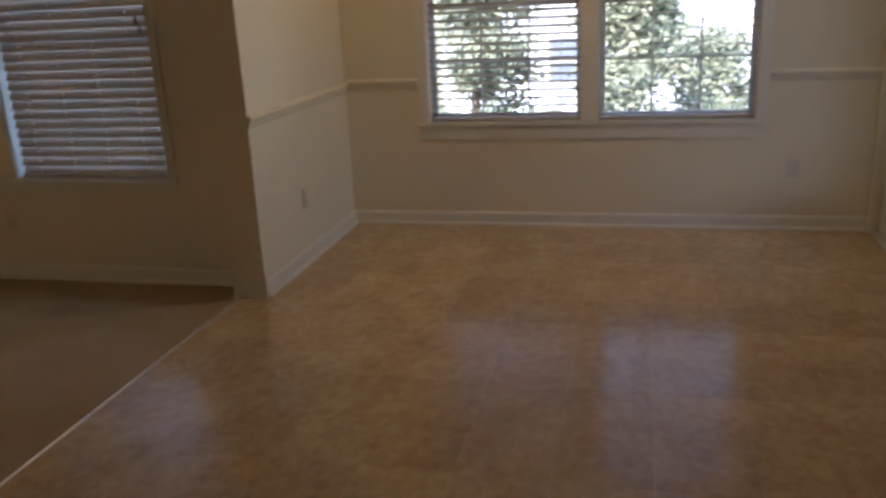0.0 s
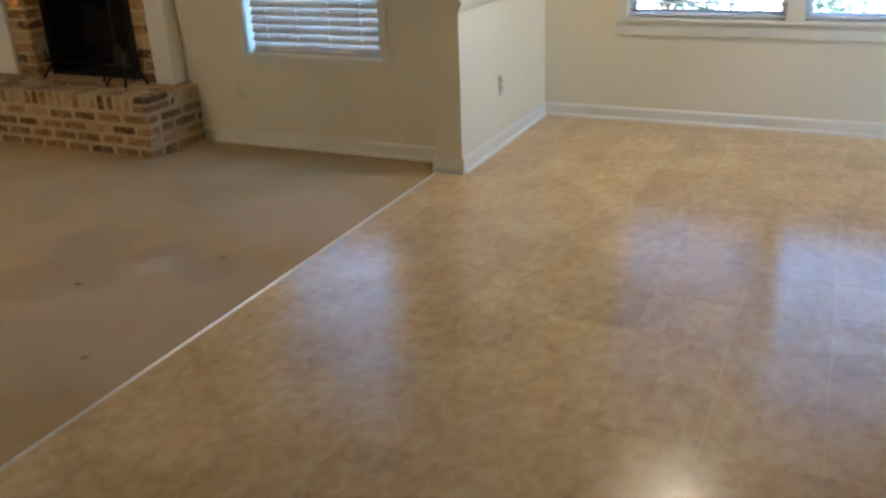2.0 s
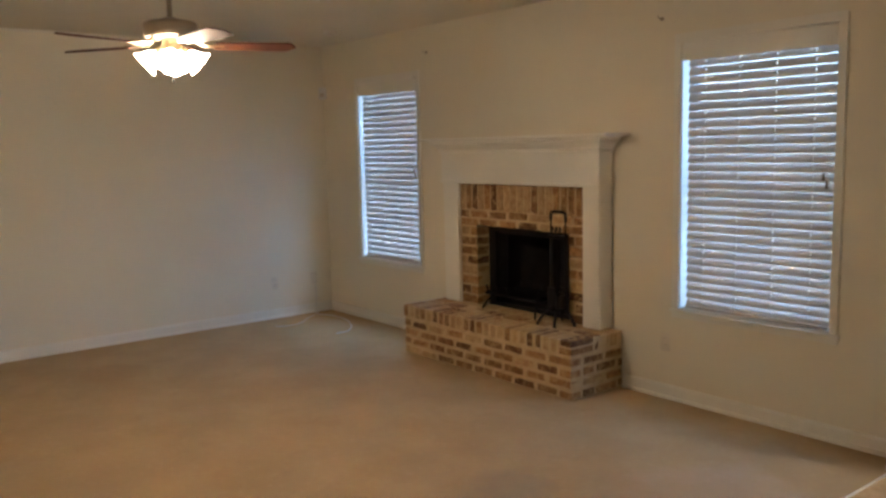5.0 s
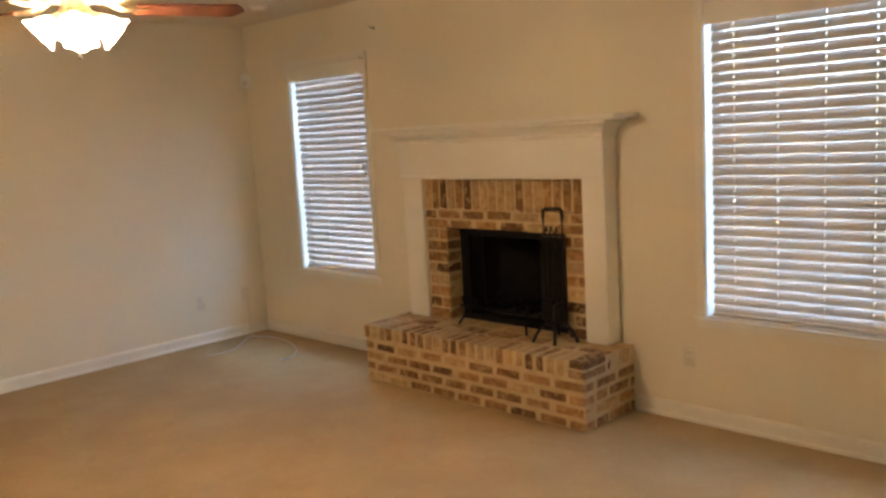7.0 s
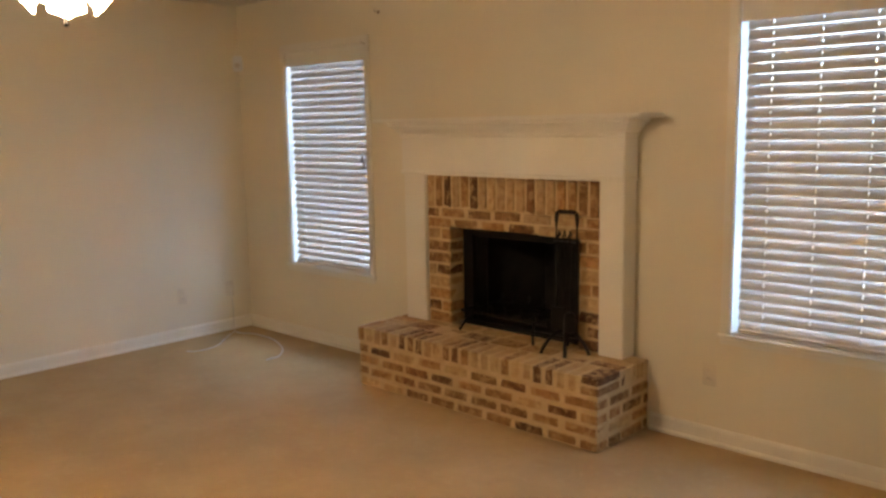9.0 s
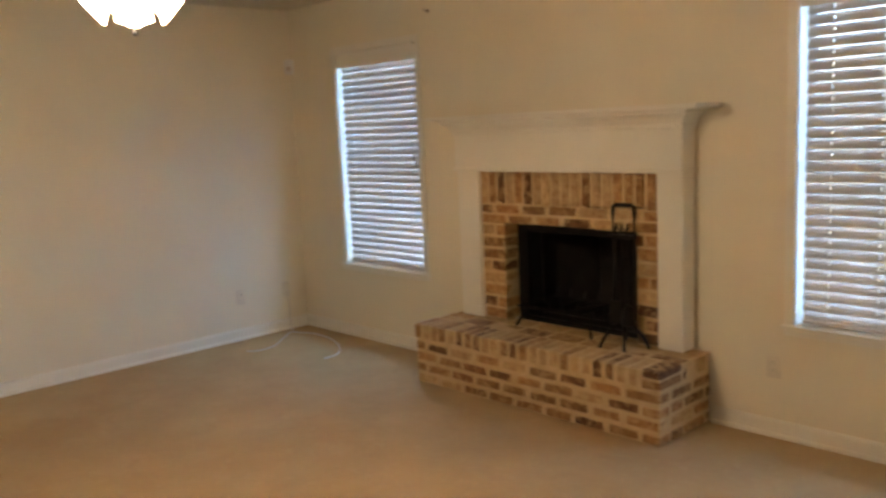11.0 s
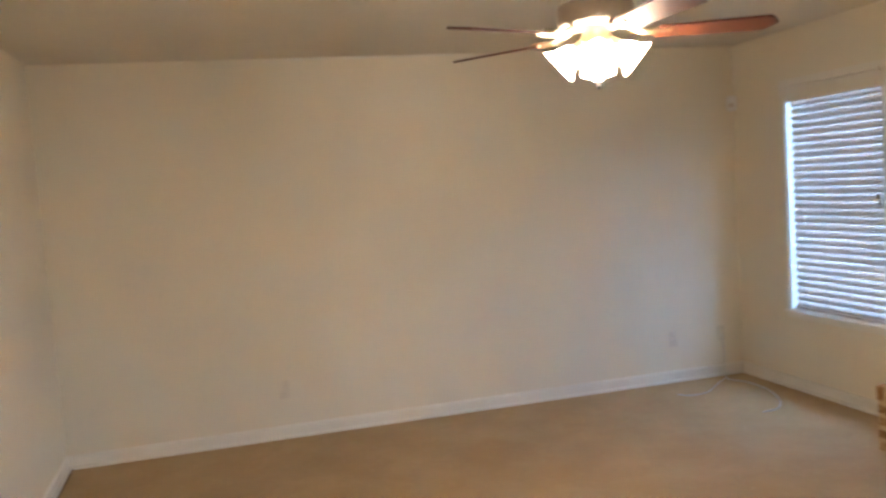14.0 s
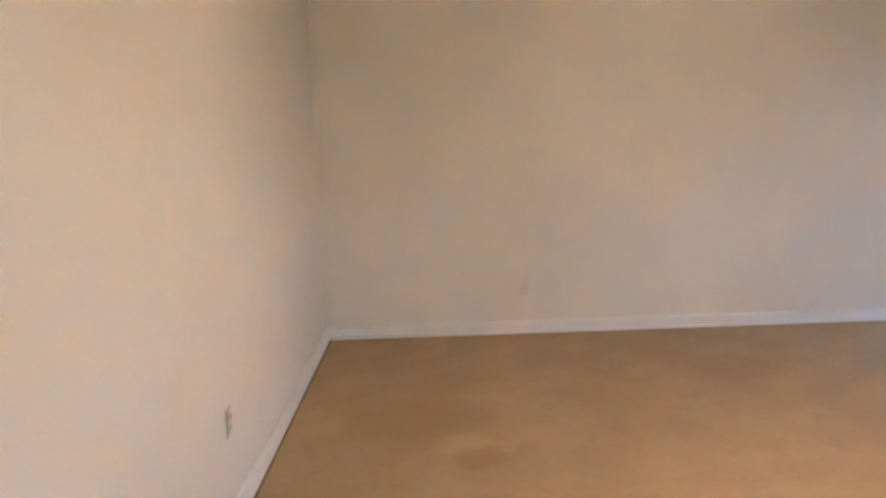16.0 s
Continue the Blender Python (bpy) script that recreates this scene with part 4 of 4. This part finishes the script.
vent = holder("smoke_detector", (0.99, -0.49, TOP), "round white smoke detector on the ceiling", "smoke detector")
part("detector_base", turned([(0.058, TOP - 0.012), (0.064, TOP - 0.008), (0.064, TOP - 0.001)], 28, m=Matrix.Translation((0.99, -0.49, 0))), PLATE, vent, smooth=True)
part("detector_cap", turned([(0.03, TOP - 0.036), (0.048, TOP - 0.032), (0.054, TOP - 0.012)], 28, m=Matrix.Translation((0.99, -0.49, 0))), PLATE, vent, smooth=True)


cable = part("coaxial_cable", tube(smooth_path([(0.008, -0.195, 0.33), (0.045, -0.20, 0.21), (0.06, -0.21, 0.08), (0.12, -0.24, 0.012), (0.20, -0.24, 0.007), (0.32, -0.19, 0.007), (0.56, -0.20, 0.007), (0.82, -0.30, 0.007), (0.98, -0.44, 0.007), (1.0, -0.56, 0.007)]), 0.0045, 7), CABLE, None, smooth=True)
tagged(cable, "white coaxial cable trailing from the wall over the carpet", "cable")
cable = part("loose_cable", tube(smooth_path([(0.13, -0.26, 0.006), (0.24, -0.40, 0.006), (0.40, -0.58, 0.006), (0.42, -0.74, 0.006), (0.36, -0.80, 0.006)]), 0.0032, 7), CABLE, None, smooth=True)
tagged(cable, "thin white cable lying on the carpet", "cable")

# patio door in the nook's east wall
door = holder("door_1", (EAST + 0.06, (D0 + D1) / 2, 0), "white glazed patio door with a mini blind", "door", kind="structure")
for a, b, c, d in ((D0, D0 + 0.12, 0.012, DZ - 0.01), (D1 - 0.12, D1, 0.012, DZ - 0.01), (D0 + 0.12, D1 - 0.12, 0.012, 0.26), (D0 + 0.12, D1 - 0.12, DZ - 0.14, DZ - 0.01)):
    part("door_rail", bevelled(EAST + 0.04, EAST + 0.085, a, b, c, d, 0.004), DOORPAINT, door)
part("glazing_bead", bevelled(EAST + 0.022, EAST + 0.041, D0 + 0.10, D1 - 0.10, 0.255, 0.285, 0.004), DOORPAINT, door)
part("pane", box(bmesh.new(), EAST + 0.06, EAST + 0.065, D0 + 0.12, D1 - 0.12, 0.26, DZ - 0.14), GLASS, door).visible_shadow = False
part("door_handle", turned([(0.012, 0.0), (0.014, 0.03), (0.028, 0.04), (0.030, 0.06), (0.018, 0.07)], 20, m=Matrix.Translation((EAST + 0.04, D0 + 0.06, 0.95)) @ Matrix.Rotation(radians(-90), 4, "Y")), BRASS, door, smooth=True)
part("threshold", bevelled(EAST - 0.01, EAST + 0.15, D0, D1, 0.0, 0.012, 0.004), STRIP, door)
for a, b, c, d in ((D0 - 0.06, D0, 0, DZ + 0.06), (D1, D1 + 0.06, 0, DZ + 0.06), (D0, D1, DZ, DZ + 0.06)):
    part("door_casing", bevelled(EAST - 0.016, EAST, a, b, c, d, 0.004), TRIM, door)


# ---- outdoors ----
structure("foundation", box(bmesh.new(), -0.15, EAST + 0.15, -0.10, NOOK_Y + 0.14, -2.45, -0.152), MORTAR, "rendered foundation wall under the house", "foundation")
structure("ground", box(bmesh.new(), -400, 400, 1.45, 700, -2.7, -2.4), GRASS, "dry grass lawn behind the house", "ground")


def leafy_tree(x, y, h, r, seed, label, leaves=1500, g=-2.4):
    rnd = random.Random(seed)
    t = holder("tree", (x, y, g), label, "tree", group="garden trees")
    trunk = smooth_path([(x, y, g), (x + 0.06, y, g + h * 0.3), (x - 0.04, y + 0.05, g + h * 0.6), (x, y, g + h * 0.92)], 4)
    bm = bmesh.new()
    for i in range(len(trunk) - 1):
        f = 1 - i / len(trunk)
        tube([trunk[i], trunk[i + 1]], 0.02 + 0.09 * f, 8, bm)
    tips = []
    for k in range(34):
        f = rnd.uniform(0.15, 0.95)
        a = rnd.uniform(0, 6.283)
        ln = r * (1.1 - 0.85 * f) * rnd.uniform(0.6, 1.15)
        p0 = Vector((x, y, g + h * f))
        p2 = p0 + Vector((ln * math.cos(a), ln * math.sin(a), ln * 0.3))
        tube([p0, p0.lerp(p2, 0.5) + Vector((0, 0, 0.08)), p2], 0.016, 5, bm)
        tips += [p0.lerp(p2, q) for q in (0.3, 0.55, 0.75, 0.9, 1.05)]
    part("trunk", bm, BARK, t)
    verts, faces = [], []
    for k in range(leaves):
        c = rnd.choice(tips) + Vector([rnd.gauss(0, 0.15) for _ in range(3)])
        q = Euler([rnd.uniform(0, 6.28) for _ in range(3)])
        s = rnd.uniform(0.04, 0.095)
        b = len(verts)
        for u, v, w in ((-0.4, 0, 0), (0, -0.9, 0.1), (0.4, 0, 0), (0, 0.9, 0.1)):
            p = Vector((u * s, v * s, w * s))
            p.rotate(q)
            verts.append(c + p)
        faces.append((b, b + 1, b + 2, b + 3))
    d = bpy.data.meshes.new("crown")
    d.from_pydata(verts, [], faces)
    d.materials.append(LEAF)
    c = new("crown", d)
    c.parent, c.matrix_parent_inverse = t, t.matrix_world.inverted()
    return t


leafy_tree(7.25, 8.6, 4.0, 1.45, 3, "olive green garden tree with a dense low crown", 11000)
leafy_tree(8.55, 10.5, 2.9, 1.2, 21, "small olive green garden tree with low branches", 6000)
leafy_tree(4.85, 9.0, 4.0, 1.85, 5, "pale green garden tree beside the house next door", 13000)

hx0, hx1, hy0, hy1, hz = 2.0, 13.0, 19.0, 27.0, 4.0
house = holder("house", ((hx0 + hx1) / 2, (hy0 + hy1) / 2, -2.4), "pale blue sided two-storey house next door in sunlight", "house")
bm = bmesh.new()
for i in range(32):
    z = -2.4 + i * 0.2
    q = [(0.0, 0.0), (0.03, 0.0), (0.012, 0.2), (0.0, 0.2)]
    a = [bm.verts.new((hx0, hy0 - d, z + h)) for d, h in q]
    c = [bm.verts.new((hx1, hy0 - d, z + h)) for d, h in q]
    for k in range(4):
        bm.faces.new((a[k], a[(k + 1) % 4], c[(k + 1) % 4], c[k]))
box(bm, hx0, hx1, hy0 + 0.001, hy1, -2.4, hz)
bmesh.ops.recalc_face_normals(bm, faces=bm.faces[:])
part("wall", bm, SIDING, house)
bm = bmesh.new()
my = (hy0 + hy1) / 2
v = [bm.verts.new(p) for p in ((hx0 - 0.4, hy0 - 0.4, hz), (hx1 + 0.4, hy0 - 0.4, hz), (hx1 + 0.4, hy1 + 0.4, hz), (hx0 - 0.4, hy1 + 0.4, hz), (hx0 - 0.4, my, hz + 2.2), (hx1 + 0.4, my, hz + 2.2))]
for f in ((0, 1, 5, 4), (2, 3, 4, 5), (0, 4, 3), (1, 2, 5), (0, 3, 2, 1)):
    bm.faces.new([v[i] for i in f])
part("roof", bm, SHINGLE, house)
for x in (5.35, 7.9, 10.45):
    for z in (-1.15, 1.6):
        w = part("window", bevelled(x - 0.5, x + 0.5, hy0 - 0.07, hy0 - 0.02, z, z + 1.35, 0.01), VINYL_FRAME, house, "white framed window")
        part("pane", box(bmesh.new(), x - 0.42, x + 0.42, hy0 - 0.075, hy0 - 0.071, z + 0.09, z + 0.63), DARKGLASS, w)
        part("pane", box(bmesh.new(), x - 0.42, x + 0.42, hy0 - 0.075, hy0 - 0.071, z + 0.72, z + 1.26), DARKGLASS, w)

# ---- floor tiles, last ----
TS = 0.3065
bm = box(bmesh.new(), 0.0005, TS - 0.0005, 0.0005, TS - 0.0005, -0.0032, 0.0)
tile_mesh = mesh("tile", bm, TILE)
ox = 5.548
loose = bmesh.new()
for i in range(-1, 10):
    for j in range(-27, 5):
        x, y = ox + i * TS, -0.05 + j * TS
        x0, x1 = max(x, 5.368), min(x + TS, EAST - 0.0)
        y0, y1 = y, min(y + TS, NOOK_Y)
        if x1 - x0 < 0.02 or y1 - y0 < 0.02 or (x < HX1 and y + TS > PIL_Y and x + TS < HX1 + 0.02):
            continue
        whole = x1 - x0 > TS - 0.001 and y1 - y0 > TS - 0.001
        if whole and y > -4.9:
            t = new("tile", tile_mesh)
            t.parent, t.matrix_parent_inverse = vinyl_floor, vinyl_floor.matrix_world.inverted()
            t.matrix_basis = pose(x, y, 0)
        else:
            box(loose, x0 + 0.0008, x1 - 0.0008, y0 + 0.0008, y1 - 0.0008, -0.0032, 0.0)
tagged(part("edge_tiles", loose, TILE, vinyl_floor), kind="stuff")
